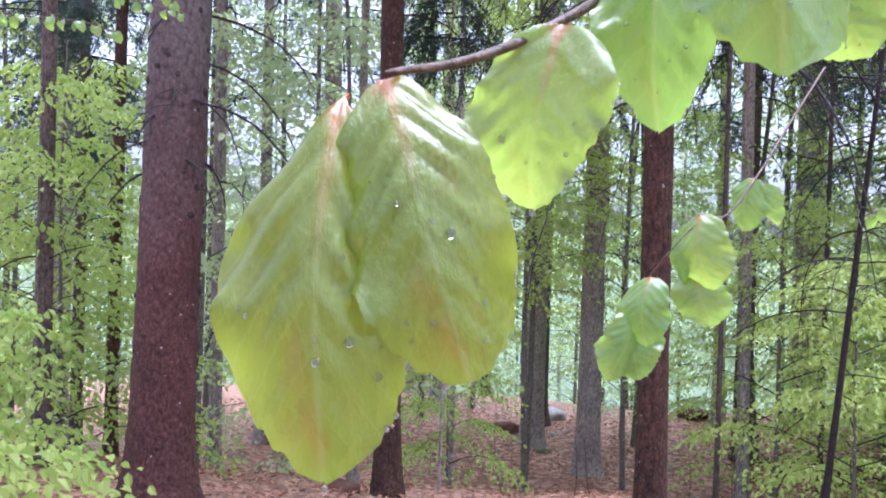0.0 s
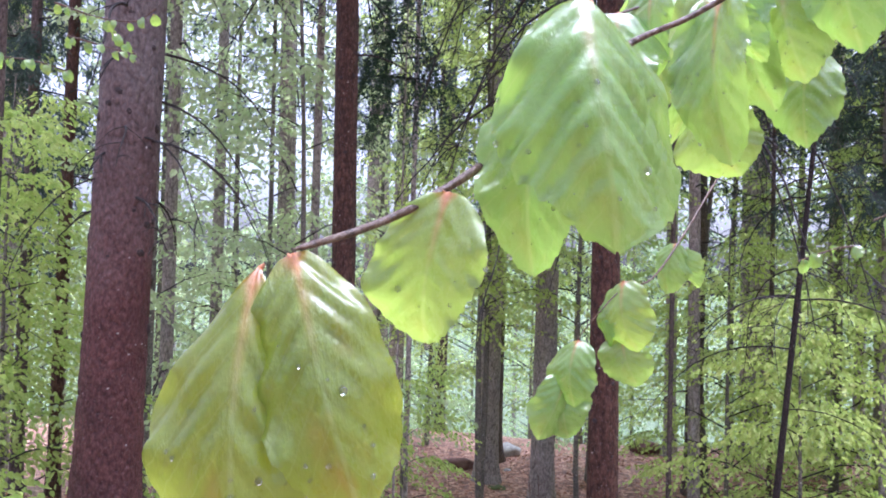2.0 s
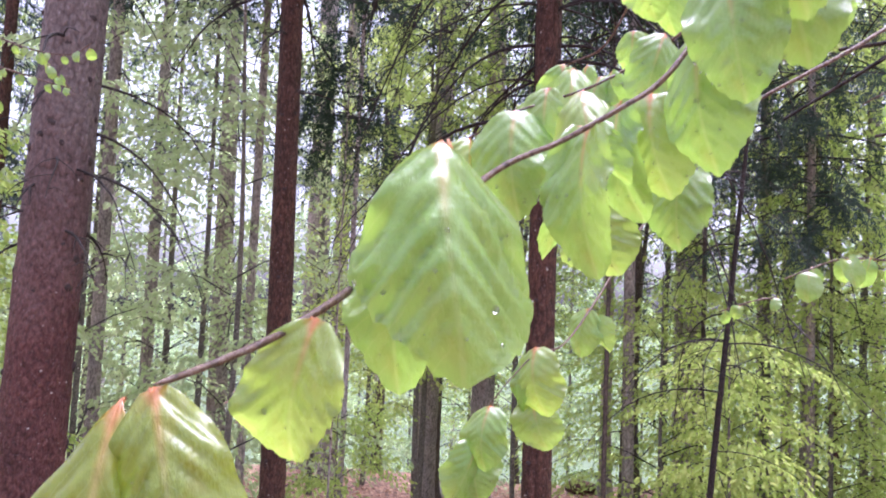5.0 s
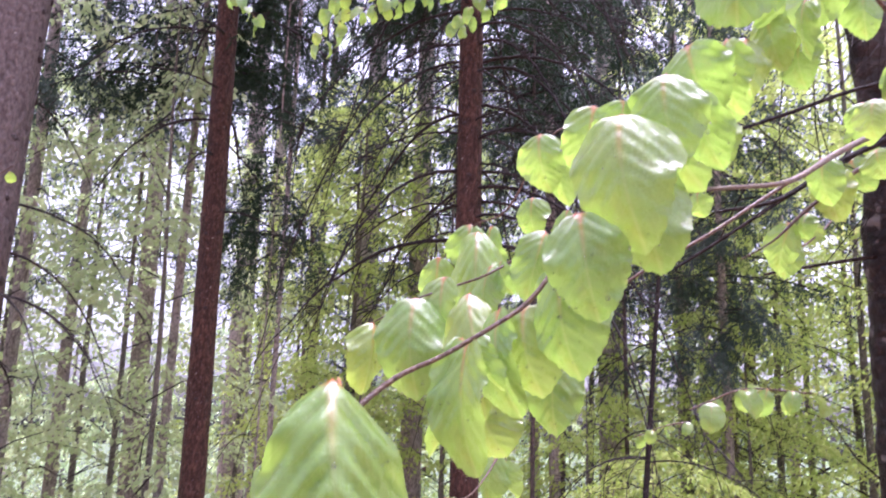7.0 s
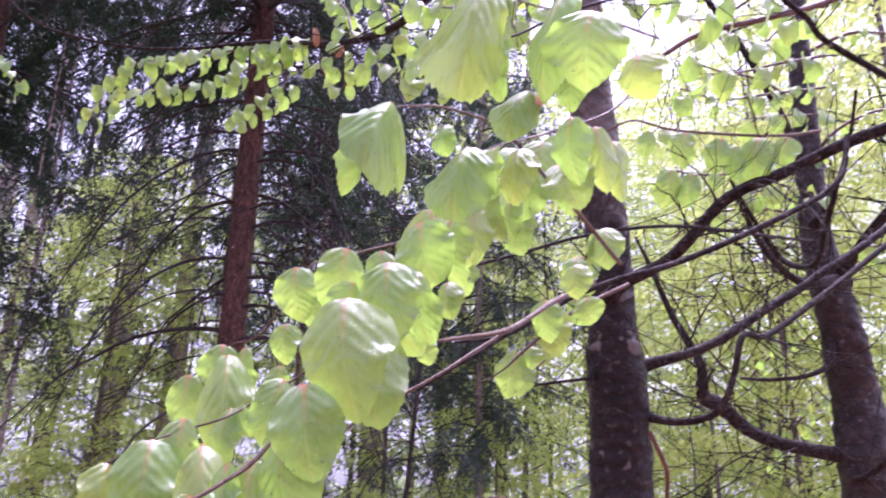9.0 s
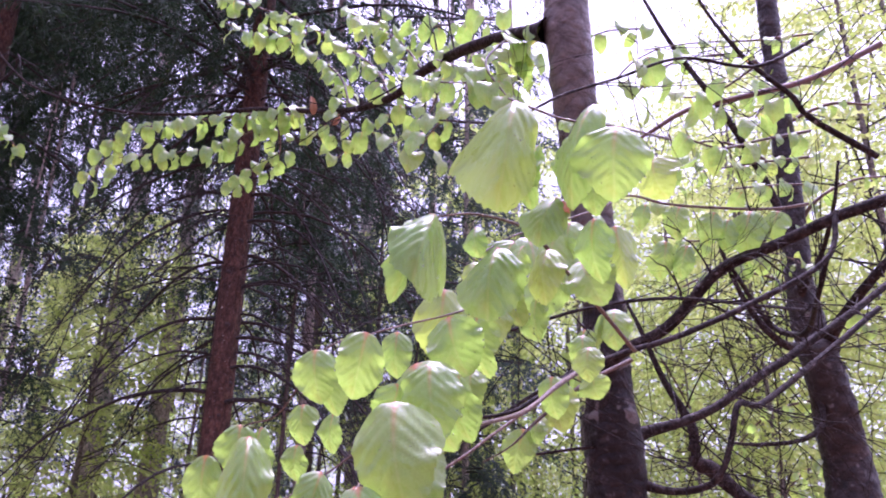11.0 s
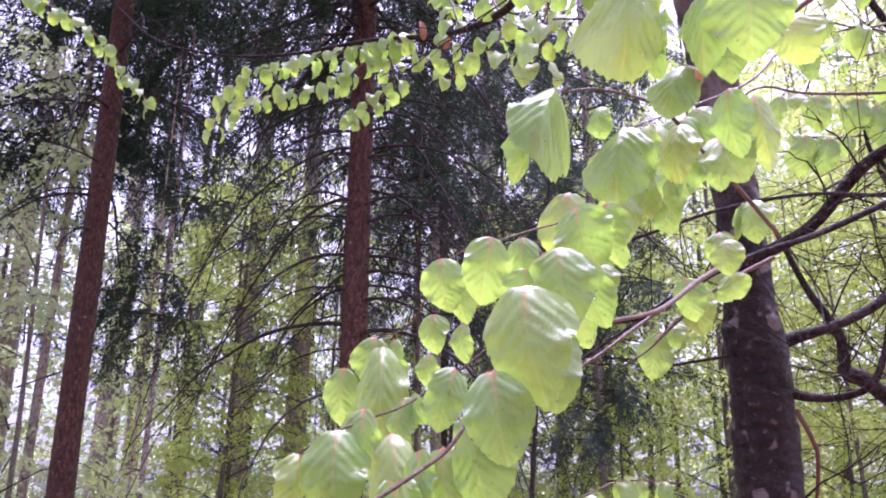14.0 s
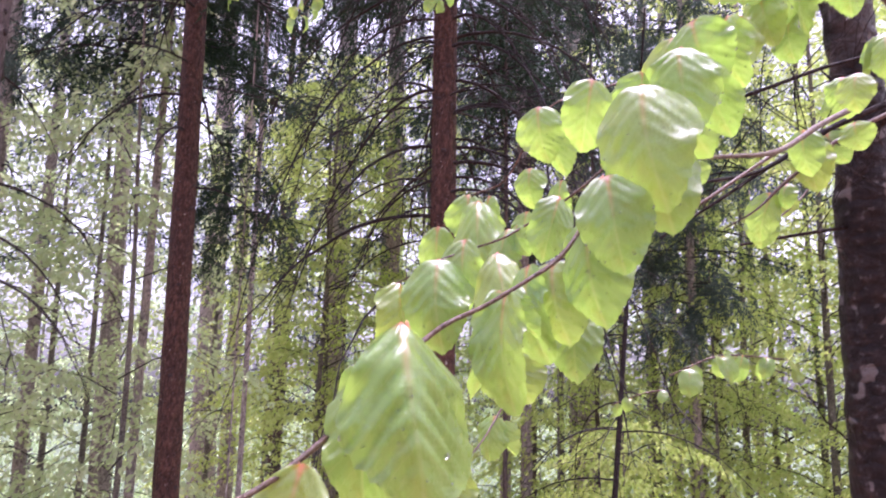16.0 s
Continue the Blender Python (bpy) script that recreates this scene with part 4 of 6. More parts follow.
def leaf_form(seed, fold, curl, n=40, m=25, rise=0.72, fall=0.5, roof=0.75, mat=None, deep=0.05):
    """A beech leaf one unit long and wide: puffed between its veins, folded on the midrib, its margin ruffled."""
    g = np.random.default_rng(seed)
    u, s = np.meshgrid(np.linspace(0, 1, n), np.linspace(-1, 1, m), indexing="ij")
    right = s > 0
    peak = rise / (rise + fall)
    half = 0.5 * u**rise * (1 - u) ** fall / (peak**rise * (1 - peak) ** fall)
    veins = (u - 0.75 * half) * 7 + np.where(right, g.uniform(-0.25, 0.25), g.uniform(-0.25, 0.25))
    half = half * (1 + 0.022 * np.cos(2 * np.pi * veins) * np.sin(np.pi * u)) + 0.01
    half = half * (1 + 0.09 * np.sin(3.3 * u + g.uniform(0, 6)) * s + 0.05 * np.sin(9 * u + np.where(right, *g.uniform(0, 6, 2))))
    x = s * half
    ax_ = np.abs(x)
    along = (u - 0.75 * ax_) * 7 + 0.16 * np.sin(6 * u + np.where(right, *g.uniform(0, 6, 2)))
    uneven = 0.6 + 0.4 * np.sin(5 * u + 4 * s + g.uniform(0, 6)) * np.sin(3 * u - 5 * s + g.uniform(0, 6))
    puff = (np.abs(np.sin(np.pi * along)) ** 0.8 - 0.55) * uneven * np.minimum(1, np.abs(s) * 4) * np.sin(np.pi * np.clip(u, 0, 1)) ** 0.5
    lop = np.where(right, *((1.6, 0.6) if seed % 2 else (0.6, 1.7)))
    z = np.tan(radians(fold)) * lop * (np.sqrt(ax_**2 + 0.0016) - 0.04) * roof + deep * puff
    z = z - 0.45 * x * x
    wave = 0.085 * np.sin(2 * np.pi * 1.5 * u + np.where(right, *g.uniform(0, 6, 2))) + 0.05 * np.sin(2 * np.pi * 3.4 * u + np.where(right, *g.uniform(0, 6, 2)))
    z = z + wave * np.abs(s) ** 2.2 * np.sin(np.pi * u) ** 0.6
    z = z + x * 0.6 * np.sin((u - 0.4) * g.uniform(-1.3, 1.3))
    z = z * 0.85 + curl * u**0.8 * (1 - u) * 1.9 - curl * 0.3 * u**4
    y = u + 0.012 * np.cos(2 * np.pi * along) * np.abs(s) ** 3
    uv = np.stack([u, x + 0.5], -1).reshape(-1, 2)
    x = x + 0.06 * np.sin(3.1 * u + g.uniform(-1, 1))
    v = np.stack([x, y, z], -1).reshape(-1, 3)
    i, j = np.meshgrid(np.arange(n - 1), np.arange(m - 1), indexing="ij")
    q = np.stack([i * m + j, i * m + j + 1, (i + 1) * m + j + 1, (i + 1) * m + j], -1).reshape(-1, 4)
    return mesh_of("leaf", v, q, mat or FRESH, uv, True)


FORMS = {}
drop_bm = bmesh.new()
bmesh.ops.create_uvsphere(drop_bm, u_segments=8, v_segments=6, radius=1.0)
DROP = bpy.data.meshes.new("water_drop")
drop_bm.to_mesh(DROP)
drop_bm.free()
DROP.materials.append(WATER)
for p_ in DROP.polygons:
    p_.use_smooth = True
v_, q_, u_ = tube(curve([(0, 0, 0), (0.25, 0.1, 0.5), (0.1, 0.3, 1.0)], 6), [0.16, 0.26, 0.24, 0.2, 0.12, 0.02], 6)
SCALE = mesh_of("bud_scale", v_, q_, BUD, u_, True)
leaf_rng = np.random.default_rng(5)


def leaf(host, base, tip, width, face, fold=22, form=0):
    """One leaf from its stalk to its tip, as wide as given, its upper side towards face."""
    key = (round(fold / 8), form, int(1000 * (abs(base[0]) + abs(base[2]))) % 3)
    if key not in FORMS:
        FORMS[key] = leaf_form(10 * key[0] + form + 101 * key[2], key[0] * 8, (0.3, 0.38, 0.3, 0.22, 0.3, 0.3)[form], rise=(0.52, 0.6, 0.56, 1.1, 0.7, 0.95)[form], fall=(0.76, 0.74, 0.66, 0.72, 0.6, 0.8)[form], roof=(-0.7, -0.95, 0.55, -0.7, -0.9, -0.8)[form], mat=FRESH_BACKLIT if form in (3, 4) else FRESH, deep=(0.06, 0.075, 0.055, 0.07, 0.08, 0.13)[form])
    b, t = Vector(base), Vector(tip)
    ay = (t - b).normalized()
    az = Vector(face)
    ax = ay.cross(az).normalized()
    az = ax.cross(ay)
    L = (t - b).length * 1.03
    m = Matrix((ax, ay, az)).transposed().to_4x4()
    m.translation = b - Vector(B0)
    ob = new("leaf", FORMS[key])
    ob.parent = host
    full = m @ Matrix.Diagonal((width * 1.04, L, (L + width) / 2, 1))
    ob.matrix_local = full
    me = FORMS[key]
    if L > 0.025 and (b.xy.length < 0.75):
        near_ = b.xy.length < 0.3
        for k in range((16 if near_ else 9) if width > 0.022 else 4):
            edge = leaf_rng.random() < 0.5
            i = int(leaf_rng.integers(14, 40 if edge else 36)) * 25 + (int(leaf_rng.choice([0, 0, 24, 24])) if edge else int(leaf_rng.integers(2, 23)))
            d = new("water_drop", DROP)
            d.parent = host
            s = leaf_rng.uniform(0.0002, 0.0006) if leaf_rng.random() < 0.8 else leaf_rng.uniform(0.0006, 0.001)
            p = full @ me.vertices[i].co
            if edge:
                d.matrix_local = Matrix.Translation(p + Vector(az) * s * 0.4 + Vector((0, 0, -0.6 * s))) @ Matrix.Diagonal((s, s * 0.9, s * 1.2, 1))
            else:
                lie = m.copy()
                lie.translation = p + Vector(az) * s * 0.3
                d.matrix_local = lie @ Matrix.Diagonal((s * 1.15, s * leaf_rng.uniform(0.9, 1.5), s * 0.7, 1))
    if width > 0.02:
        d = new("bud_scale", SCALE)
        d.parent = host
        s = 0.006 * leaf_rng.uniform(0.6, 1.2)
        lie = m.copy()
        d.matrix_local = lie @ pose(0, 0, 0, -90 + leaf_rng.uniform(-35, 25), leaf_rng.uniform(-30, 30), leaf_rng.uniform(-40, 40)) @ Matrix.Diagonal((s * 0.45, s * 0.45, s, 1))
    return ob


def bud(host, at, size):
    """A loose tuft of orange-brown bud scales."""
    for k in range(4):
        d = new("bud_scale", SCALE)
        d.parent = host
        d.matrix_local = Matrix.Translation(Vector(at) - Vector(B0)) @ pose(0, 0, 0, leaf_rng.uniform(90, 200), leaf_rng.uniform(-50, 50), 90 * k) @ Matrix.Diagonal((size * 0.5, size * 0.3, size, 1))


def withered(host, base, tip, width):
    """A dry brown leaf caught on a limb."""
    b, t = Vector(base), Vector(tip)
    m = look(b, t)
    ob = new("withered_leaf", leaf_form(91, 40, 0.5, 14, 9, mat=DRY))
    ob.parent = host
    ay = (t - b).normalized()
    ax = ay.cross(Vector((0, -1, 0.2))).normalized()
    m = Matrix((ax, ay, ax.cross(ay))).transposed().to_4x4()
    m.translation = b - Vector(B0)
    ob.matrix_local = m @ Matrix.Diagonal((width, (t - b).length, width, 1))
    tagged(ob, "dry curled brown leaf")


SMALL = [leaf_form(70 + k, 18 + 8 * k, 0.3 + 0.06 * k, 9, 6, 0.62, 0.5) for k in range(4)]


def leafy_shoot(rows, spacing, size, host_label, seed, hang=0.85, name="shoot"):
    """A thin shoot with its leaves hanging in pairs, each leaf a piece of its own."""
    g = np.random.default_rng(seed)
    rows = np.array(rows)
    line = curve(rows[:, :3], 40)
    step = np.linalg.norm(np.diff(line, axis=0), axis=1)
    run = np.concatenate([[0], np.cumsum(step)])
    v, q, u = tube(line, np.interp(np.linspace(0, 1, 40), np.linspace(0, 1, len(rows)), rows[:, 3]), 6, 0.1, seed)
    geo = Geo()
    geo.add(v, q, u)
    host = part(name, geo.mesh(name, TWIG, True, B0), beech, host_label)
    s, k = 0.0, 0
    while s < run[-1]:
        p = np.array([np.interp(s, run, line[:, i]) for i in range(3)])
        d = unit(np.array([np.interp(min(s + 0.02, run[-1]), run, line[:, i]) for i in range(3)]) - np.array([np.interp(max(s - 0.02, 0), run, line[:, i]) for i in range(3)]))
        out = unit(np.cross(d, (0, 0, 1.0))) * (1 if k % 2 else -1)
        axis_ = Vector(unit(out * g.uniform(0.1, 0.6) + d * g.uniform(0, 0.4) + np.array([0, 0, -hang]) + g.normal(0, 0.18, 3)))
        face = Vector(unit(np.array([-0.2, -0.8, 0.5]) + out * 0.3 + g.normal(0, 0.35, 3)))
        ax = axis_.cross(face).normalized()
        az = ax.cross(axis_)
        L = size * g.uniform(0.75, 1.2)
        m = Matrix((ax, axis_, az)).transposed().to_4x4()
        m.translation = Vector(p + out * g.uniform(0.003, 0.022) - B0)
        ob = new("leaf", SMALL[g.integers(0, 4)])
        ob.parent = host
        ob.matrix_local = m @ Matrix.Diagonal((L * g.uniform(0.6, 0.8), L, L * 0.85, 1))
        s += spacing * g.uniform(0.6, 1.4)
        k += 1
    return host

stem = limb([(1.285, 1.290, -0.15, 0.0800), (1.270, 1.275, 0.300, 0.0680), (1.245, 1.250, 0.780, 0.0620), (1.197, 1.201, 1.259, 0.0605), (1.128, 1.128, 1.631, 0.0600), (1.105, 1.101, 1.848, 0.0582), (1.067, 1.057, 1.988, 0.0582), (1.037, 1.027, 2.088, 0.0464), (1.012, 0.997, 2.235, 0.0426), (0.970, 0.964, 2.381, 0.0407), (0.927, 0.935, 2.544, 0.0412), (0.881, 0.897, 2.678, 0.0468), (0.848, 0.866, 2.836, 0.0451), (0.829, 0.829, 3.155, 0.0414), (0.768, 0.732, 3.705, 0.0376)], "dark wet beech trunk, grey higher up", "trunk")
limb_a = limb([(0.817, 0.888, 2.765, 0.0167), (0.797, 0.993, 2.817, 0.0154), (0.781, 1.152, 2.876, 0.0154), (0.767, 1.319, 2.916, 0.0139), (0.757, 1.494, 2.932, 0.0120), (0.718, 1.766, 3.030, 0.0100), (0.572, 2.120, 3.185, 0.0085), (0.376, 2.367, 3.235, 0.0059), (0.150, 2.612, 3.319, 0.0052), (-0.091, 2.790, 3.435, 0.0043), (-0.270, 2.903, 3.634, 0.0033)], "long thin beech limb", "limb")
limb_b = limb([(1.018, 1.015, 2.112, 0.0140), (1.001, 0.953, 2.138, 0.0136), (1.039, 0.858, 2.173, 0.0126), (1.083, 0.763, 2.260, 0.0124), (1.141, 0.670, 2.294, 0.0120), (1.165, 0.578, 2.311, 0.0119), (1.202, 0.503, 2.325, 0.0120), (1.314, 0.383, 2.383, 0.0122)], "thick curved beech limb", "limb")
limb_c = limb([(1.104, 1.103, 2.004, 0.0245), (1.165, 1.064, 2.029, 0.0145), (1.242, 1.041, 2.054, 0.0118), (1.321, 1.025, 2.089, 0.0115), (1.374, 1.011, 2.123, 0.0116), (1.445, 0.994, 2.171, 0.0118), (1.527, 0.984, 2.218, 0.0115), (1.610, 0.971, 2.273, 0.0111), (1.716, 0.941, 2.342, 0.0108), (1.893, 0.903, 2.467, 0.0106)], "wet dark beech limb", "limb")
limb_d = limb([(1.105, 1.077, 1.945, 0.0271), (1.124, 1.032, 1.916, 0.0106), (1.148, 0.979, 1.903, 0.0082), (1.173, 0.929, 1.910, 0.0081), (1.177, 0.895, 1.933, 0.0075), (1.193, 0.879, 1.988, 0.0070), (1.219, 0.876, 2.056, 0.0072), (1.294, 0.894, 2.067, 0.0074), (1.380, 0.909, 2.107, 0.0077), (1.475, 0.912, 2.164, 0.0080), (1.574, 0.912, 2.225, 0.0083), (1.762, 0.891, 2.354, 0.0081)], "twisted beech limb", "limb")
limb_e = limb([(0.461, 0.619, 1.898, 0.0019), (0.527, 0.612, 1.915, 0.0029), (0.619, 0.624, 1.972, 0.0038), (0.707, 0.619, 2.014, 0.0044), (0.803, 0.613, 2.051, 0.0050), (0.934, 0.575, 2.118, 0.0052), (1.057, 0.537, 2.197, 0.0050), (1.102, 0.536, 2.288, 0.0052)], "slim silvery beech limb", "limb")
limb_f = limb([(0.480, 0.743, 1.865, 0.0017), (0.564, 0.734, 1.921, 0.0026), (0.625, 0.720, 1.964, 0.0030), (0.684, 0.697, 2.003, 0.0031)], "slim brown beech limb", "limb")
limb_g = limb([(0.511, 0.781, 2.026, 0.0023), (0.627, 0.762, 2.070, 0.0028), (0.756, 0.731, 2.120, 0.0029), (0.934, 0.735, 2.170, 0.0032), (1.204, 0.806, 2.231, 0.0037), (1.467, 0.880, 2.291, 0.0041)], "slim beech limb", "limb")
limb_h = limb([(1.095, 1.004, 1.883, 0.0052), (1.128, 1.008, 1.830, 0.0047), (1.156, 1.032, 1.792, 0.0042), (1.194, 1.104, 1.651, 0.0038)], "hanging orange-brown beech shoot", "limb", mat=SHOOT)
limb_i = limb([(1.395, 0.614, 2.515, 0.0078), (1.259, 0.649, 2.577, 0.0068), (1.216, 0.652, 2.615, 0.0063), (1.131, 0.668, 2.668, 0.0052), (1.067, 0.685, 2.749, 0.0042), (1.016, 0.700, 2.849, 0.0027)], "beech limb", "limb")
limb_j = limb([(0.406, 0.590, 2.258, 0.0014), (0.530, 0.625, 2.317, 0.0019), (0.648, 0.647, 2.413, 0.0025), (0.749, 0.633, 2.472, 0.0026), (0.872, 0.606, 2.541, 0.0032), (1.026, 0.582, 2.567, 0.0038), (1.151, 0.548, 2.650, 0.0044)], "slender beech limb", "limb")
limb_k = limb([(0.844, 1.113, 1.952, 0.0026), (0.906, 1.075, 1.963, 0.0031), (0.990, 1.048, 1.978, 0.0037), (1.036, 1.055, 1.987, 0.0049)], "short beech shoot", "limb")
limb_l = limb([(1.144, 0.595, 2.235, 0.0054), (1.185, 0.647, 2.202, 0.0056), (1.476, 0.894, 2.244, 0.0077), (1.574, 1.050, 2.325, 0.0086), (1.392, 0.992, 2.414, 0.0056)], "curved beech shoot", "limb")
limb_m = limb([(1.633, 0.680, 2.920, 0.0088), (1.456, 0.754, 2.804, 0.0079), (1.295, 0.802, 2.730, 0.0071), (1.169, 0.857, 2.683, 0.0064), (1.095, 0.892, 2.628, 0.0052), (1.051, 0.916, 2.592, 0.0023)], "reddish-brown beech limb", "limb", mat=SHOOT)
limb_n = limb([(1.599, 1.421, 3.696, 0.0047), (1.666, 1.400, 3.540, 0.0074), (1.737, 1.375, 3.388, 0.0100), (1.915, 1.370, 3.213, 0.0127), (2.020, 1.348, 3.020, 0.0151), (2.104, 1.336, 2.826, 0.0174)], "grey beech limb", "limb")
main_twig = twig([(0.5750, 0.5152, 1.9605, 0.00391), (0.4852, 0.4722, 1.9123, 0.00331), (0.4007, 0.4177, 1.8638, 0.00271), (0.3164, 0.3589, 1.8333, 0.00199), (0.2491, 0.3054, 1.8098, 0.00157), (0.1905, 0.2492, 1.7896, 0.00132), (0.1565, 0.2211, 1.7612, 0.00130), (0.1377, 0.2063, 1.7368, 0.00119), (0.1265, 0.2033, 1.7234, 0.00127), (0.1133, 0.2022, 1.7139, 0.00115), (0.0940, 0.2023, 1.7018, 0.00123), (0.0746, 0.1992, 1.6916, 0.00129), (0.0507, 0.1877, 1.6705, 0.00138), (0.0320, 0.1742, 1.6527, 0.00144), (0.0143, 0.1609, 1.6399, 0.00133), (0.0017, 0.1523, 1.6333, 0.00119), (-0.0078, 0.1419, 1.6294, 0.00099), (-0.0108, 0.1384, 1.6283, 0.00026)], TWIG, "thin grey-brown beech twig wet with rain")
side_twig = twig([(0.4007, 0.4177, 1.8638, 0.00209), (0.3528, 0.4035, 1.8334, 0.00178), (0.3167, 0.3958, 1.8099, 0.00172), (0.2616, 0.3942, 1.7770, 0.00148), (0.2309, 0.3965, 1.7502, 0.00109), (0.1981, 0.3897, 1.7194, 0.00087)], TWIG, "thin brown beech twig, bare and wet")
bud_twig = twig([(0.2192, 0.3094, 1.8200, 0.00110), (0.1873, 0.3131, 1.7884, 0.00092), (0.1632, 0.3224, 1.7703, 0.00107), (0.1421, 0.3196, 1.7568, 0.00090), (0.1251, 0.3248, 1.7502, 0.00090), (0.1048, 0.3207, 1.7416, 0.00073), (0.0953, 0.3241, 1.7356, 0.00073), (0.0822, 0.3286, 1.7281, 0.00058)], TWIG, "thin beech twig with orange bud scales")
upper_twig = twig([(0.4642, 0.5496, 2.0200, 0.00188), (0.3872, 0.5414, 1.9846, 0.00148), (0.3429, 0.5454, 1.9681, 0.00144), (0.2967, 0.5404, 1.9470, 0.00111), (0.2570, 0.5439, 1.9266, 0.00109), (0.2323, 0.5799, 1.8710, 0.00109), (0.2106, 0.6176, 1.8621, 0.00111), (0.1902, 0.6620, 1.8367, 0.00086)], TWIG, "slender beech twig with small leaves")
top_twig = twig([(0.4194, 0.2949, 1.8911, 0.00194), (0.3374, 0.2449, 1.9019, 0.00172), (0.2990, 0.2244, 1.9079, 0.00145), (0.2681, 0.2105, 1.9178, 0.00139), (0.2487, 0.2057, 1.9220, 0.00119), (0.2086, 0.1922, 1.9140, 0.00096), (0.1799, 0.1865, 1.9031, 0.00061)], TWIG, "forked beech twig with pleated leaves")
high_twig = twig([(0.3980, 0.2169, 2.0363, 0.00146), (0.2970, 0.1664, 1.9875, 0.00104), (0.2569, 0.1651, 1.9785, 0.00100), (0.2326, 0.1647, 1.9778, 0.00098), (0.2120, 0.1627, 1.9770, 0.00080)], TWIG, "beech twig with large hanging leaves")
low_twig = twig([(0.3472, 0.7520, 1.7696, 0.00157), (0.2878, 0.6813, 1.7081, 0.00142), (0.2475, 0.6408, 1.6610, 0.00134), (0.2100, 0.6004, 1.6260, 0.00104), (0.1830, 0.5803, 1.6189, 0.00081), (0.1606, 0.5701, 1.5990, 0.00059), (0.1453, 0.5699, 1.5795, 0.00059)], TWIG, "thin dark beech twig with small leaves")
mid_twig = twig([(0.6830, 0.5800, 1.9915, 0.00348), (0.6151, 0.5921, 1.9543, 0.00304), (0.5612, 0.6133, 1.9090, 0.00264), (0.5250, 0.6214, 1.8745, 0.00129), (0.4989, 0.6416, 1.8563, 0.00097)], TWIG, "slender beech twig")
far_twig = twig([(0.9364, 0.9809, 2.1056, 0.00362), (0.8729, 0.9619, 2.0202, 0.00217), (0.8017, 0.9376, 1.9645, 0.00167), (0.7778, 0.9448, 1.9557, 0.00125)], TWIG, "slender dark beech twig")
right_twig = twig([(1.2860, 0.7050, 2.4219, 0.00418), (1.1825, 0.7091, 2.3864, 0.00353), (1.0535, 0.7211, 2.3595, 0.00341), (0.9298, 0.7282, 2.3382, 0.00282), (0.8358, 0.7183, 2.3244, 0.00226), (0.7984, 0.7449, 2.3031, 0.00181)], TWIG, "horizontal beech twig with hanging leaves")
leafy_shoot([(0.681, 1.973, 3.137, 0.0045), (0.552, 2.186, 3.191, 0.0038), (0.363, 2.385, 3.207, 0.0030), (0.213, 2.523, 3.185, 0.0030), (0.178, 2.605, 3.091, 0.0020), (0.126, 2.662, 3.015, 0.0020)], 0.021, 0.058, "thin beech shoot hung with small fresh leaves", 31, 0.85)
leafy_shoot([(0.681, 1.973, 3.137, 0.0036), (0.616, 2.065, 3.129, 0.0028), (0.490, 2.210, 3.068, 0.0028), (0.332, 2.347, 3.056, 0.0019), (0.218, 2.457, 3.062, 0.0019)], 0.026, 0.056, "thin beech shoot hung with small fresh leaves", 32, 0.85)
leafy_shoot([(0.650, 2.109, 3.130, 0.0038), (0.670, 2.157, 3.053, 0.0028), (0.616, 2.231, 3.023, 0.0029), (0.539, 2.291, 2.969, 0.0019)], 0.021, 0.058, "thin beech shoot hung with small fresh leaves", 33, 0.85)
leafy_shoot([(-0.573, 2.843, 3.550, 0.0042), (-0.388, 2.795, 3.464, 0.0042), (-0.259, 2.830, 3.386, 0.0032), (-0.184, 2.839, 3.288, 0.0032), (-0.079, 2.838, 3.180, 0.0021)], 0.021, 0.058, "thin beech shoot hung with small fresh leaves", 34, 0.85)
leafy_shoot([(0.744, 1.744, 3.051, 0.0042), (0.730, 1.809, 3.187, 0.0035), (0.650, 1.910, 3.313, 0.0027), (0.527, 2.027, 3.443, 0.0028)], 0.025, 0.054, "thin beech shoot hung with small fresh leaves", 40, 0.85)
leafy_shoot([(0.773, 1.530, 2.968, 0.0038), (0.753, 1.601, 3.099, 0.0032), (0.669, 1.704, 3.221, 0.0025), (0.541, 1.818, 3.363, 0.0026)], 0.025, 0.054, "thin beech shoot hung with small fresh leaves", 41, 0.85)
leafy_shoot([(0.807, 1.395, 2.972, 0.0037), (0.762, 1.473, 3.110, 0.0031), (0.640, 1.587, 3.247, 0.0024)], 0.025, 0.054, "thin beech shoot hung with small fresh leaves", 42, 0.85)
leafy_shoot([(0.718, 1.767, 3.027, 0.0033), (0.712, 1.841, 2.999, 0.0026), (0.668, 1.920, 3.001, 0.0026)], 0.025, 0.054, "thin beech shoot hung with small fresh leaves", 43, 0.85)
leafy_shoot([(0.782, 1.445, 2.884, 0.0029), (0.753, 1.521, 2.877, 0.0022), (0.723, 1.601, 2.861, 0.0023), (0.678, 1.650, 2.797, 0.0015)], 0.025, 0.054, "thin beech shoot hung with small fresh leaves", 44, 0.85)
leafy_shoot([(0.780, 1.201, 2.901, 0.0026), (0.791, 1.278, 2.850, 0.0020), (0.789, 1.365, 2.789, 0.0021), (0.734, 1.411, 2.744, 0.0014)], 0.025, 0.054, "thin beech shoot hung with small fresh leaves", 45, 0.85)
leafy_shoot([(0.775, 1.120, 2.821, 0.0025), (0.770, 1.046, 2.726, 0.0018), (0.696, 1.084, 2.715, 0.0018), (0.661, 1.145, 2.750, 0.0012)], 0.025, 0.054, "thin beech shoot hung with small fresh leaves", 46, 0.85)
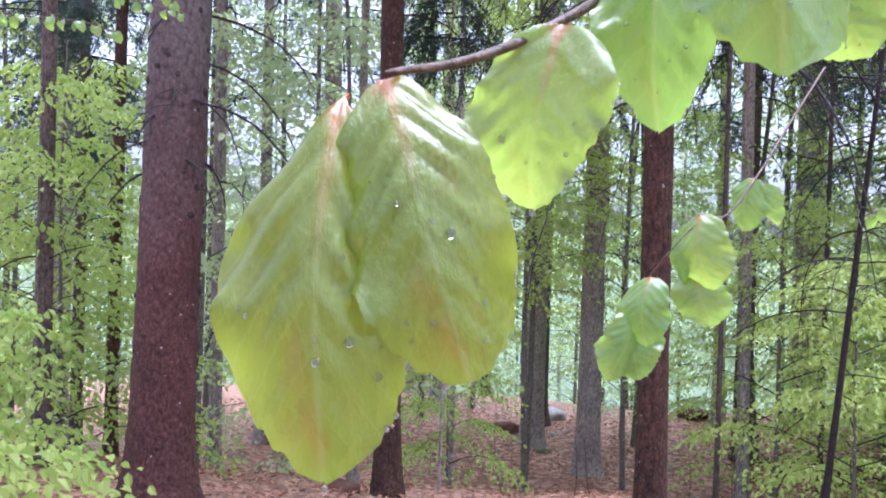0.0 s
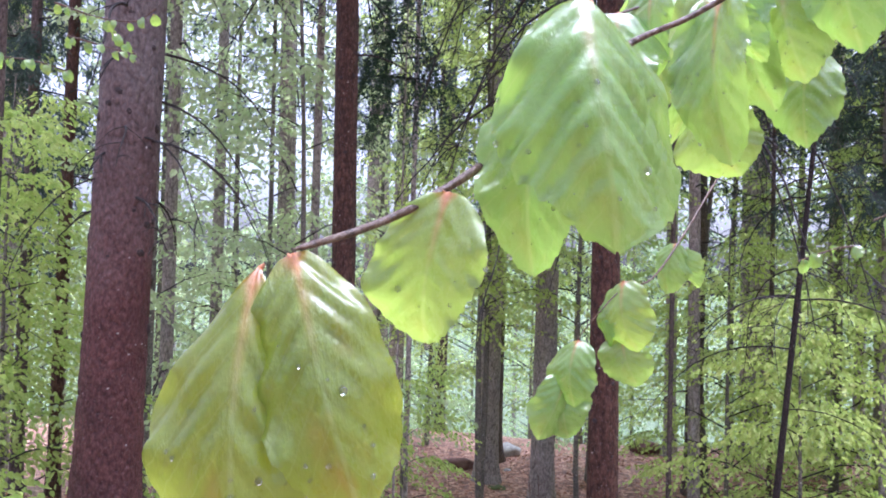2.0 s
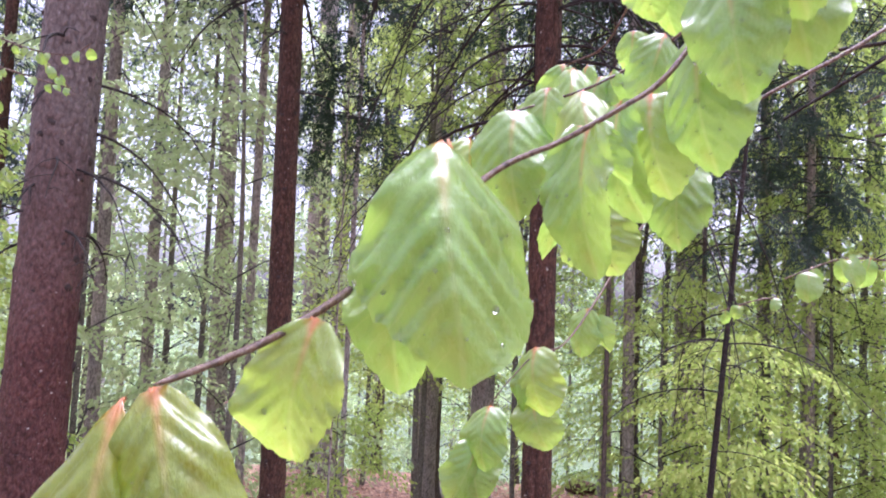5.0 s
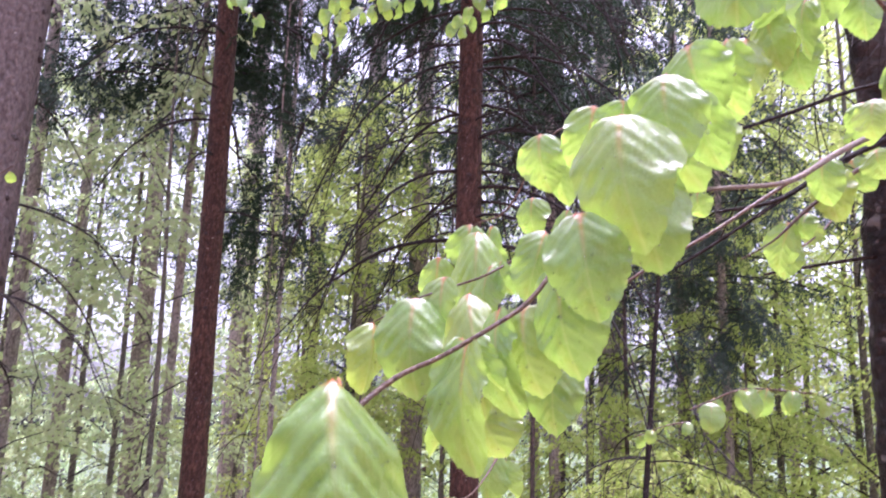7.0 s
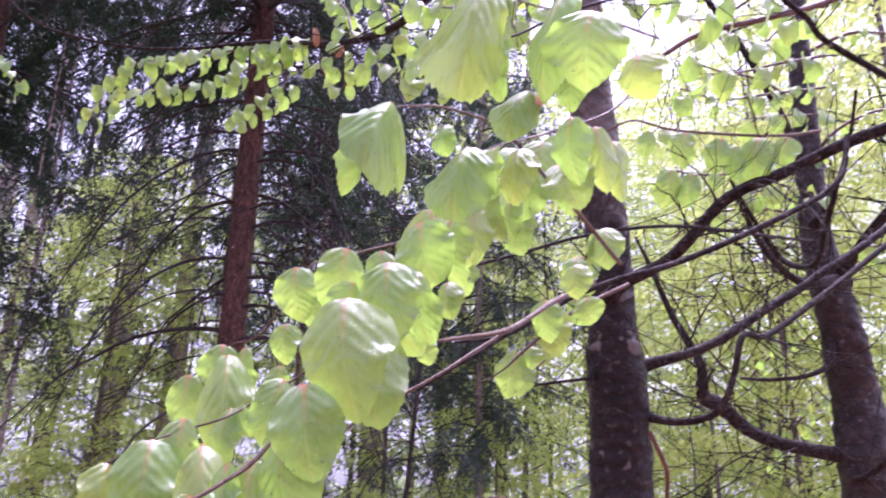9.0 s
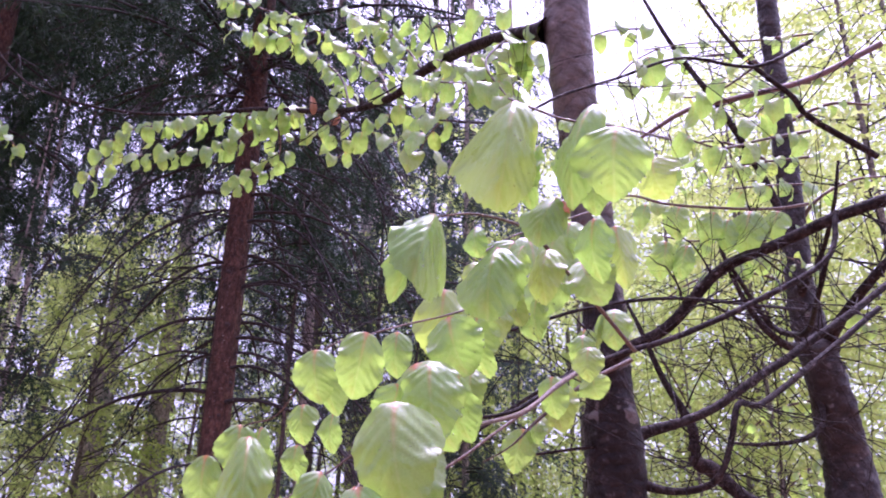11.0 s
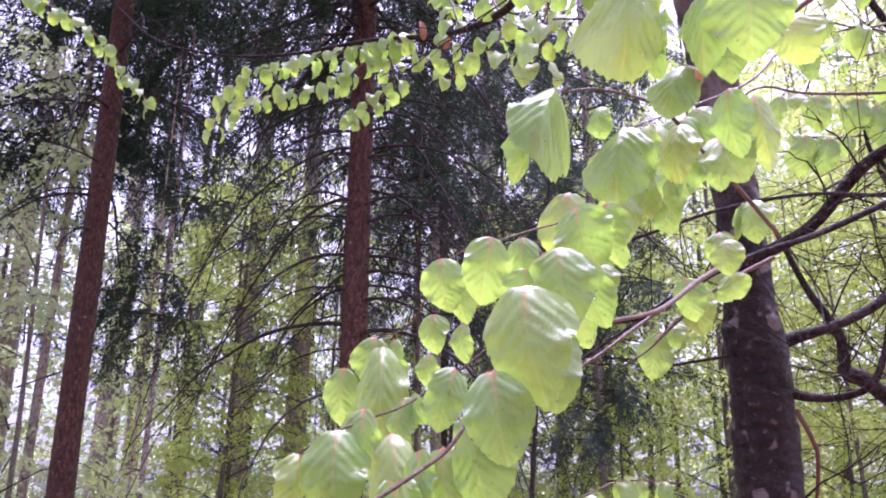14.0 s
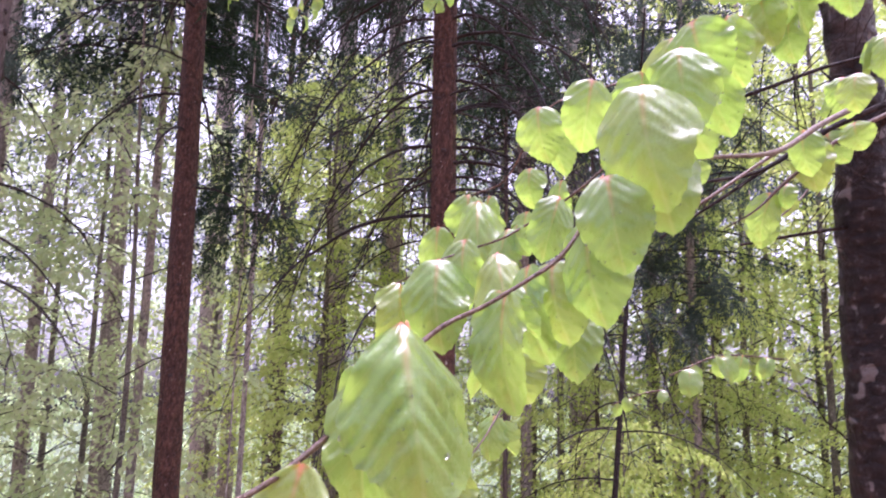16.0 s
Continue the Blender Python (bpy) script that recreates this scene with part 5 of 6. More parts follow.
leafy_shoot([(0.797, 0.994, 2.814, 0.0024), (0.718, 0.964, 2.697, 0.0022), (0.732, 0.896, 2.568, 0.0016)], 0.025, 0.054, "thin beech shoot hung with small fresh leaves", 47, 0.85)
leafy_shoot([(0.641, 1.891, 3.363, 0.0027), (0.523, 1.999, 3.377, 0.0028), (0.424, 2.075, 3.442, 0.0019)], 0.025, 0.054, "thin beech shoot hung with small fresh leaves", 48, 0.85)
leafy_shoot([(0.780, 1.666, 3.191, 0.0025), (0.849, 1.543, 3.129, 0.0024), (0.871, 1.416, 3.125, 0.0015)], 0.025, 0.054, "thin beech shoot hung with small fresh leaves", 49, 0.85)
leafy_shoot([(0.386, 2.232, 3.664, 0.0030), (0.557, 2.169, 3.628, 0.0030), (0.713, 2.121, 3.573, 0.0020)], 0.025, 0.054, "thin beech shoot hung with small fresh leaves", 50, 0.85)
leafy_shoot([(0.717, 1.099, 2.660, 0.0018), (0.683, 1.139, 2.605, 0.0018), (0.680, 1.185, 2.560, 0.0012)], 0.025, 0.054, "thin beech shoot hung with small fresh leaves", 51, 0.85)
leafy_shoot([(0.834, 0.927, 2.793, 0.0023), (0.803, 1.006, 2.782, 0.0018), (0.755, 1.088, 2.779, 0.0018), (0.707, 1.151, 2.820, 0.0013)], 0.025, 0.054, "thin beech shoot hung with small fresh leaves", 52, 0.85)
leafy_shoot([(0.931, 1.179, 3.062, 0.0028), (0.877, 1.305, 3.101, 0.0022), (0.799, 1.443, 3.139, 0.0023), (0.726, 1.541, 3.127, 0.0016)], 0.025, 0.054, "thin beech shoot hung with small fresh leaves", 53, 0.85)
leafy_shoot([(0.842, 0.978, 2.804, 0.0018), (0.841, 1.003, 2.749, 0.0018), (0.806, 1.039, 2.705, 0.0012)], 0.025, 0.054, "thin beech shoot hung with small fresh leaves", 54, 0.85)
leafy_shoot([(0.940, 1.474, 3.190, 0.0024), (1.035, 1.450, 3.146, 0.0024), (1.139, 1.408, 3.132, 0.0016)], 0.025, 0.054, "thin beech shoot hung with small fresh leaves", 55, 0.85)
leafy_shoot([(0.856, 1.754, 3.449, 0.0027), (0.805, 1.815, 3.364, 0.0027), (0.790, 1.867, 3.263, 0.0018)], 0.025, 0.054, "thin beech shoot hung with small fresh leaves", 56, 0.85)
leafy_shoot([(1.348, 0.712, 2.609, 0.0033), (1.223, 0.732, 2.560, 0.0027), (1.111, 0.746, 2.513, 0.0021), (1.042, 0.771, 2.527, 0.0016)], 0.030, 0.052, "thin beech shoot hung with small fresh leaves", 60, 0.85)
leafy_shoot([(1.500, 0.784, 2.826, 0.0031), (1.425, 0.824, 2.814, 0.0025), (1.350, 0.871, 2.785, 0.0019), (1.289, 0.917, 2.743, 0.0019)], 0.030, 0.052, "thin beech shoot hung with small fresh leaves", 61, 0.85)
leafy_shoot([(1.298, 0.706, 2.676, 0.0028), (1.252, 0.739, 2.650, 0.0022), (1.229, 0.768, 2.608, 0.0017)], 0.030, 0.052, "thin beech shoot hung with small fresh leaves", 62, 0.85)
leafy_shoot([(1.064, 0.610, 2.599, 0.0024), (1.055, 0.678, 2.589, 0.0020), (1.039, 0.740, 2.599, 0.0016), (0.991, 0.761, 2.604, 0.0016)], 0.030, 0.052, "thin beech shoot hung with small fresh leaves", 63, 0.85)
leafy_shoot([(0.940, 0.665, 2.605, 0.0019), (0.901, 0.696, 2.575, 0.0019), (0.873, 0.729, 2.530, 0.0015)], 0.030, 0.052, "thin beech shoot hung with small fresh leaves", 64, 0.85)
leafy_shoot([(0.780, 0.665, 2.503, 0.0018), (0.800, 0.644, 2.530, 0.0014), (0.836, 0.616, 2.555, 0.0014)], 0.030, 0.052, "thin beech shoot hung with small fresh leaves", 65, 0.85)
leafy_shoot([(1.813, 0.947, 3.203, 0.0038), (1.654, 1.033, 3.173, 0.0031), (1.518, 1.103, 3.158, 0.0023), (1.384, 1.178, 3.129, 0.0023)], 0.030, 0.052, "thin beech shoot hung with small fresh leaves", 66, 0.85)
leafy_shoot([(1.956, 1.121, 2.930, 0.0040), (1.818, 1.195, 2.906, 0.0032), (1.691, 1.264, 2.883, 0.0024), (1.571, 1.309, 2.905, 0.0024)], 0.030, 0.052, "thin beech shoot hung with small fresh leaves", 67, 0.85)
leafy_shoot([(1.711, 0.977, 2.706, 0.0028), (1.626, 1.019, 2.699, 0.0021), (1.540, 1.065, 2.685, 0.0021)], 0.030, 0.052, "thin beech shoot hung with small fresh leaves", 68, 0.85)
leafy_shoot([(1.150, 0.908, 2.641, 0.0024), (1.183, 0.922, 2.576, 0.0018), (1.175, 0.960, 2.499, 0.0018)], 0.030, 0.052, "thin beech shoot hung with small fresh leaves", 69, 0.85)
leafy_shoot([(1.920, 1.168, 2.593, 0.0031), (1.821, 1.201, 2.620, 0.0023), (1.729, 1.257, 2.591, 0.0023), (1.667, 1.304, 2.548, 0.0015)], 0.030, 0.052, "thin beech shoot hung with small fresh leaves", 70, 0.85)
leafy_shoot([(1.248, 1.037, 3.051, 0.0028), (1.162, 1.083, 3.038, 0.0021), (1.081, 1.138, 2.998, 0.0021)], 0.030, 0.052, "thin beech shoot hung with small fresh leaves", 71, 0.85)
leafy_shoot([(0.957, 1.165, 1.760, 0.0019), (0.817, 1.135, 1.761, 0.0018), (0.744, 1.128, 1.739, 0.0013), (0.704, 1.125, 1.723, 0.0013)], 0.030, 0.045, "thin beech shoot hung with small fresh leaves", 80, 0.85)
leafy_shoot([(1.028, 1.719, 1.717, 0.0026), (0.976, 1.727, 1.708, 0.0020), (0.899, 1.742, 1.679, 0.0013)], 0.040, 0.040, "thin beech shoot hung with small fresh leaves", 81, 0.85)
leafy_shoot([(1.844, 0.996, 2.396, 0.0028), (1.855, 1.000, 2.369, 0.0021), (1.878, 0.998, 2.344, 0.0014)], 0.030, 0.050, "thin beech shoot hung with small fresh leaves", 82, 0.85)
leafy_shoot([(-1.228, 2.874, 2.546, 0.0039), (-1.071, 2.856, 2.495, 0.0029), (-0.935, 2.838, 2.482, 0.0029), (-0.860, 2.822, 2.524, 0.0019)], 0.050, 0.040, "thin beech shoot hung with small fresh leaves", 83, 0.85)
leafy_shoot([(-1.182, 2.879, 2.432, 0.0039), (-1.026, 2.861, 2.390, 0.0029), (-0.928, 2.849, 2.366, 0.0019)], 0.045, 0.040, "thin beech shoot hung with small fresh leaves", 84, 0.85)
leafy_shoot([(-1.906, 3.208, 2.447, 0.0045), (-1.639, 3.208, 2.433, 0.0033), (-1.438, 3.208, 2.417, 0.0033), (-1.292, 3.208, 2.376, 0.0022)], 0.030, 0.045, "thin beech shoot hung with small fresh leaves", 85, 0.85)
leafy_shoot([(-1.080, 3.009, 2.499, 0.0031), (-1.016, 3.009, 2.438, 0.0031), (-0.962, 3.008, 2.387, 0.0021)], 0.030, 0.045, "thin beech shoot hung with small fresh leaves", 86, 0.85)
leaf(main_twig, (-0.0119, 0.1413, 1.6275), (0.0056, 0.1268, 1.5803), 0.0280, (0.11, -0.94, 0.33), 14, 4)
leaf(main_twig, (-0.0172, 0.1423, 1.6248), (-0.0190, 0.1276, 1.5633), 0.0319, (-0.03, -0.97, 0.23), 20, 3)
leaf(main_twig, (0.0214, 0.1635, 1.6441), (0.0189, 0.1671, 1.6079), 0.0270, (-0.25, -0.96, -0.08), 48, 2)
leaf(low_twig, (0.1821, 0.5804, 1.6237), (0.1899, 0.5698, 1.5729), 0.0448, (-0.56, -0.82, 0.08), 25, 1)
leaf(low_twig, (0.1788, 0.5903, 1.6178), (0.1717, 0.5848, 1.5727), 0.0245, (-0.90, -0.39, 0.19), 20, 0)
leaf(low_twig, (0.1852, 0.5899, 1.5831), (0.1924, 0.5795, 1.5454), 0.0375, (-0.33, -0.92, 0.19), 20, 2)
leaf(low_twig, (0.1461, 0.5699, 1.5788), (0.1410, 0.5594, 1.5331), 0.0374, (-0.43, -0.87, 0.25), 25, 1)
leaf(low_twig, (0.1386, 0.5746, 1.5523), (0.1189, 0.5691, 1.5058), 0.0319, (0.29, -0.96, -0.01), 25, 0)
leaf(low_twig, (0.1360, 0.5795, 1.5437), (0.1415, 0.5691, 1.5080), 0.0360, (-0.25, -0.94, 0.23), 20, 2)
leaf(low_twig, (0.2446, 0.6407, 1.6564), (0.2342, 0.6403, 1.6160), 0.0276, (-0.61, -0.77, 0.17), 30, 0)
leaf(low_twig, (0.2509, 0.6407, 1.6521), (0.2608, 0.6404, 1.6199), 0.0160, (-0.84, -0.47, -0.25), 30, 1)
leaf(main_twig, (0.0525, 0.1529, 1.6893), (0.0550, 0.1343, 1.6330), 0.0426, (-0.03, -0.95, 0.31), 30, 5)
leaf(main_twig, (0.0527, 0.1779, 1.6799), (0.0426, 0.1706, 1.6270), 0.0264, (-0.52, -0.83, 0.21), 28, 2)
leaf(main_twig, (0.1179, 0.2560, 1.7350), (0.1197, 0.2377, 1.6830), 0.0234, (-0.24, -0.92, 0.32), 18, 0)
leaf(main_twig, (0.1255, 0.2357, 1.7260), (0.1305, 0.2268, 1.6828), 0.0240, (-0.78, -0.62, 0.04), 30, 2)
leaf(main_twig, (0.1607, 0.2635, 1.7120), (0.1584, 0.2549, 1.6763), 0.0267, (-0.52, -0.82, 0.23), 18, 0)
leaf(main_twig, (0.1285, 0.2767, 1.6953), (0.1376, 0.2670, 1.6663), 0.0318, (-0.47, -0.87, 0.14), 22, 1)
leaf(main_twig, (0.1045, 0.2126, 1.7102), (0.0948, 0.2143, 1.6667), 0.0187, (0.38, -0.92, -0.12), 25, 0)
leaf(main_twig, (0.1054, 0.2073, 1.7097), (0.1070, 0.2026, 1.6609), 0.0228, (-0.64, -0.77, 0.05), 35, 2)
leaf(main_twig, (0.1097, 0.2112, 1.7117), (0.1168, 0.2040, 1.6908), 0.0127, (-0.85, -0.52, -0.11), 35, 1)
leaf(bud_twig, (0.0849, 0.3278, 1.7290), (0.0807, 0.3265, 1.6934), 0.0243, (0.32, -0.95, -0.00), 30, 1)
leaf(bud_twig, (0.1048, 0.3205, 1.7422), (0.1057, 0.3109, 1.6923), 0.0371, (-0.33, -0.93, 0.17), 18, 0)
leaf(bud_twig, (0.1217, 0.3243, 1.7553), (0.1202, 0.3232, 1.7164), 0.0237, (-0.37, -0.93, 0.04), 25, 2)
leaf(upper_twig, (0.2019, 0.5695, 1.8449), (0.2006, 0.5488, 1.7547), 0.0435, (-0.27, -0.94, 0.22), 22, 1)
leaf(bud_twig, (0.1710, 0.3080, 1.7802), (0.1610, 0.3082, 1.7433), 0.0237, (-0.09, -1.00, 0.02), 25, 0)
leaf(bud_twig, (0.1525, 0.3257, 1.7664), (0.1560, 0.3188, 1.7476), 0.0121, (-0.92, -0.39, -0.03), 35, 2)
leaf(bud_twig, (0.1473, 0.3274, 1.7639), (0.1447, 0.3250, 1.7312), 0.0182, (-0.76, -0.64, 0.11), 25, 0)
leaf(main_twig, (0.1329, 0.2238, 1.7263), (0.1379, 0.2206, 1.6901), 0.0271, (-0.57, -0.82, -0.01), 22, 0)
leaf(main_twig, (0.1430, 0.1934, 1.7577), (0.1515, 0.1903, 1.7179), 0.0297, (-0.34, -0.94, -0.00), 24, 2)
leaf(main_twig, (0.1436, 0.2073, 1.7425), (0.1477, 0.2065, 1.6968), 0.0285, (-0.67, -0.74, -0.05), 22, 0)
leaf(main_twig, (0.1907, 0.2499, 1.8088), (0.2006, 0.2406, 1.7496), 0.0449, (-0.43, -0.90, 0.07), 20, 1)
leaf(main_twig, (0.2063, 0.2549, 1.8407), (0.2228, 0.2422, 1.7900), 0.0448, (-0.67, -0.74, -0.03), 16, 0)
leaf(main_twig, (0.2414, 0.2796, 1.8827), (0.2537, 0.2751, 1.8454), 0.0363, (-0.60, -0.79, -0.10), 22, 2)
leaf(main_twig, (0.2620, 0.2742, 1.8869), (0.2676, 0.2724, 1.8444), 0.0242, (-0.94, -0.33, -0.11), 26, 0)
leaf(main_twig, (0.2939, 0.3350, 1.8666), (0.2954, 0.3305, 1.8397), 0.0207, (-0.71, -0.70, 0.08), 22, 1)
leaf(main_twig, (0.2836, 0.3472, 1.8238), (0.2882, 0.3497, 1.8087), 0.0146, (-0.62, -0.72, -0.31), 22, 1)
leaf(far_twig, (0.5933, 0.6078, 1.9512), (0.5848, 0.6013, 1.8969), 0.0416, (-0.73, -0.66, 0.19), 24, 2)
leaf(far_twig, (0.7751, 0.9420, 1.9703), (0.7684, 0.9466, 1.9112), 0.0482, (-0.56, -0.83, -0.00), 20, 0)
leaf(far_twig, (0.8203, 0.9461, 2.0010), (0.8098, 0.9462, 1.9654), 0.0304, (-0.85, -0.46, 0.25), 25, 1)
leaf(far_twig, (0.7465, 0.7430, 2.0860), (0.7539, 0.7438, 2.0304), 0.0428, (-0.91, -0.38, -0.13), 25, 0)
leaf(far_twig, (0.7371, 0.7589, 2.0262), (0.7627, 0.7515, 1.9891), 0.0442, (-0.67, -0.67, -0.33), 22, 1)
leaf(upper_twig, (0.3938, 0.5576, 2.0216), (0.4030, 0.5656, 1.9401), 0.0533, (-0.50, -0.86, -0.14), 20, 0)
leaf(upper_twig, (0.4395, 0.5631, 2.0151), (0.4525, 0.5640, 1.9727), 0.0386, (-0.41, -0.90, -0.14), 25, 2)
leaf(upper_twig, (0.4458, 0.5761, 1.9791), (0.4496, 0.5791, 1.9416), 0.0349, (-0.79, -0.60, -0.13), 20, 1)
leaf(upper_twig, (0.3261, 0.5244, 1.9524), (0.3300, 0.5302, 1.9086), 0.0299, (-0.44, -0.88, -0.15), 25, 0)
leaf(upper_twig, (0.2688, 0.4673, 1.9267), (0.2624, 0.4829, 1.8713), 0.0408, (-0.18, -0.95, -0.25), 22, 2)
leaf(upper_twig, (0.2417, 0.5185, 1.9196), (0.2498, 0.5238, 1.8724), 0.0404, (-0.48, -0.86, -0.18), 20, 0)
leaf(upper_twig, (0.2617, 0.5231, 1.9152), (0.2683, 0.5304, 1.8650), 0.0252, (-0.73, -0.66, -0.19), 25, 1)
leaf(upper_twig, (0.2506, 0.5679, 1.8792), (0.2556, 0.5698, 1.8427), 0.0270, (-0.51, -0.85, -0.12), 20, 0)
leaf(upper_twig, (0.3044, 0.6226, 1.8873), (0.3084, 0.6266, 1.8472), 0.0223, (-0.79, -0.60, -0.14), 25, 2)
leaf(upper_twig, (0.2083, 0.6180, 1.8636), (0.2096, 0.6267, 1.8158), 0.0376, (-0.10, -0.98, -0.18), 20, 0)
leaf(upper_twig, (0.2258, 0.6108, 1.8617), (0.2345, 0.6152, 1.8159), 0.0266, (-0.73, -0.66, -0.20), 22, 1)
leaf(upper_twig, (0.1849, 0.6412, 1.8355), (0.1879, 0.6526, 1.7799), 0.0343, (-0.32, -0.93, -0.21), 20, 0)
leaf(upper_twig, (0.2612, 0.6010, 1.8470), (0.2618, 0.6034, 1.8141), 0.0254, (-0.64, -0.77, -0.07), 24, 2)
leaf(upper_twig, (0.2182, 0.6335, 1.8182), (0.2083, 0.6341, 1.8004), 0.0199, (-0.68, -0.64, 0.36), 24, 0)
leaf(top_twig, (0.1720, 0.1797, 1.8997), (0.1552, 0.1598, 1.8550), 0.0357, (-0.15, -0.88, 0.45), 44, 1)
leaf(top_twig, (0.1625, 0.1808, 1.8938), (0.1552, 0.1860, 1.8493), 0.0145, (0.46, -0.87, -0.18), 25, 0)
leaf(top_twig, (0.2444, 0.2236, 1.9128), (0.2317, 0.2152, 1.8646), 0.0398, (-0.52, -0.80, 0.28), 40, 1)
leaf(top_twig, (0.2610, 0.1826, 1.9345), (0.2445, 0.1813, 1.9012), 0.0281, (-0.54, -0.78, 0.30), 22, 1)
leaf(top_twig, (0.2736, 0.2098, 1.9136), (0.2663, 0.2057, 1.8768), 0.0232, (-0.74, -0.64, 0.22), 24, 1)
leaf(top_twig, (0.3017, 0.1983, 1.9371), (0.3073, 0.2019, 1.8964), 0.0232, (-0.87, -0.46, -0.16), 24, 0)
leaf(top_twig, (0.3281, 0.2077, 1.9421), (0.3370, 0.2100, 1.9008), 0.0227, (-0.49, -0.86, -0.15), 24, 0)
leaf(top_twig, (0.2701, 0.2311, 1.9228), (0.2658, 0.2340, 1.8940), 0.0186, (-0.91, -0.41, 0.09), 24, 2)
leaf(top_twig, (0.3066, 0.2388, 1.9209), (0.2914, 0.2502, 1.8843), 0.0298, (-0.47, -0.88, -0.07), 24, 0)
leaf(top_twig, (0.3105, 0.2262, 1.9187), (0.3178, 0.2128, 1.8878), 0.0326, (-0.56, -0.80, 0.21), 22, 2)
leaf(top_twig, (0.2292, 0.2257, 1.9240), (0.2296, 0.2226, 1.9038), 0.0152, (-0.71, -0.70, 0.09), 24, 1)
leaf(top_twig, (0.2849, 0.2368, 1.8944), (0.2848, 0.2390, 1.8628), 0.0143, (-0.94, -0.33, -0.02), 24, 0)
leaf(high_twig, (0.2200, 0.1642, 1.9788), (0.2021, 0.1621, 1.9083), 0.0436, (-0.37, -0.92, 0.12), 44, 1)
leaf(high_twig, (0.2417, 0.1739, 1.9608), (0.2351, 0.1772, 1.9201), 0.0195, (-0.93, -0.33, 0.13), 24, 2)
leaf(high_twig, (0.2697, 0.1547, 1.9885), (0.2570, 0.1660, 1.9227), 0.0301, (-0.81, -0.59, 0.06), 26, 1)
leaf(high_twig, (0.2674, 0.1328, 1.9599), (0.2657, 0.1406, 1.9174), 0.0409, (-0.55, -0.83, -0.13), 14, 0)
leaf(high_twig, (0.2665, 0.1791, 1.9905), (0.2643, 0.1738, 1.9778), 0.0090, (-0.71, -0.59, 0.37), 20, 0)
leaf(high_twig, (0.2942, 0.1805, 1.9584), (0.2889, 0.1831, 1.9312), 0.0207, (-0.81, -0.58, 0.10), 26, 2)
leaf(high_twig, (0.3556, 0.1948, 1.9963), (0.3634, 0.1924, 1.9667), 0.0303, (-0.86, -0.47, -0.19), 20, 0)
leaf(high_twig, (0.2758, 0.1784, 1.9825), (0.2654, 0.1856, 1.9500), 0.0207, (-0.92, -0.33, 0.22), 26, 0)
leaf(main_twig, (0.1888, 0.2046, 1.8259), (0.1885, 0.1998, 1.7833), 0.0327, (-0.50, -0.86, 0.10), 18, 0)
leaf(main_twig, (0.2079, 0.2092, 1.8225), (0.2139, 0.2097, 1.7883), 0.0236, (-0.78, -0.61, -0.15), 24, 2)
leaf(main_twig, (0.1617, 0.1930, 1.7999), (0.1647, 0.1807, 1.7442), 0.0402, (-0.56, -0.81, 0.15), 20, 0)
leaf(main_twig, (0.1695, 0.2074, 1.8130), (0.1664, 0.2178, 1.7926), 0.0146, (0.23, -0.85, -0.47), 24, 1)
leaf(mid_twig, (0.5190, 0.4225, 1.9818), (0.5134, 0.4200, 1.9397), 0.0341, (-0.65, -0.75, 0.13), 18, 0)
leaf(mid_twig, (0.5093, 0.4280, 1.9796), (0.5019, 0.4364, 1.9415), 0.0089, (-0.96, -0.25, 0.13), 30, 0)
leaf(mid_twig, (0.5581, 0.5209, 1.9869), (0.5622, 0.5248, 1.9471), 0.0324, (-0.64, -0.76, -0.14), 20, 1)
leaf(mid_twig, (0.5879, 0.5465, 1.9517), (0.5961, 0.5429, 1.9244), 0.0331, (-0.68, -0.73, -0.11), 24, 2)
leaf(mid_twig, (0.5528, 0.5751, 1.9504), (0.5614, 0.5798, 1.9039), 0.0360, (-0.73, -0.66, -0.20), 22, 0)
leaf(mid_twig, (0.5627, 0.6504, 1.9039), (0.5595, 0.6631, 1.8518), 0.0353, (-0.57, -0.81, -0.16), 18, 0)
leaf(mid_twig, (0.5786, 0.6394, 1.9122), (0.5782, 0.6397, 1.8851), 0.0244, (-0.88, -0.48, 0.01), 24, 1)
leaf(right_twig, (0.9899, 0.7506, 2.3591), (0.9869, 0.7660, 2.3005), 0.0466, (-0.90, -0.43, -0.07), 20, 2)
leaf(right_twig, (1.0441, 0.7286, 2.3522), (1.0408, 0.7442, 2.2938), 0.0427, (-0.59, -0.79, -0.18), 20, 2)
leaf(right_twig, (1.1087, 0.6966, 2.3572), (1.1083, 0.7195, 2.2790), 0.0641, (-0.84, -0.52, -0.15), 20, 1)
leaf(right_twig, (1.1524, 0.6752, 2.3603), (1.1482, 0.6911, 2.3018), 0.0447, (-0.85, -0.52, -0.08), 20, 0)
leaf(right_twig, (0.9755, 0.7833, 2.3002), (0.9741, 0.8017, 2.2331), 0.0485, (-0.30, -0.92, -0.25), 20, 1)
leaf(right_twig, (1.0119, 0.7692, 2.2941), (1.0087, 0.7844, 2.2360), 0.0427, (-0.75, -0.65, -0.13), 20, 2)
leaf(right_twig, (0.9298, 0.7785, 2.3586), (0.9249, 0.7888, 2.3135), 0.0291, (-0.57, -0.81, -0.12), 20, 0)
leaf(right_twig, (1.0743, 0.7194, 2.3416), (1.0707, 0.7350, 2.2832), 0.0349, (-0.88, -0.48, -0.07), 20, 1)
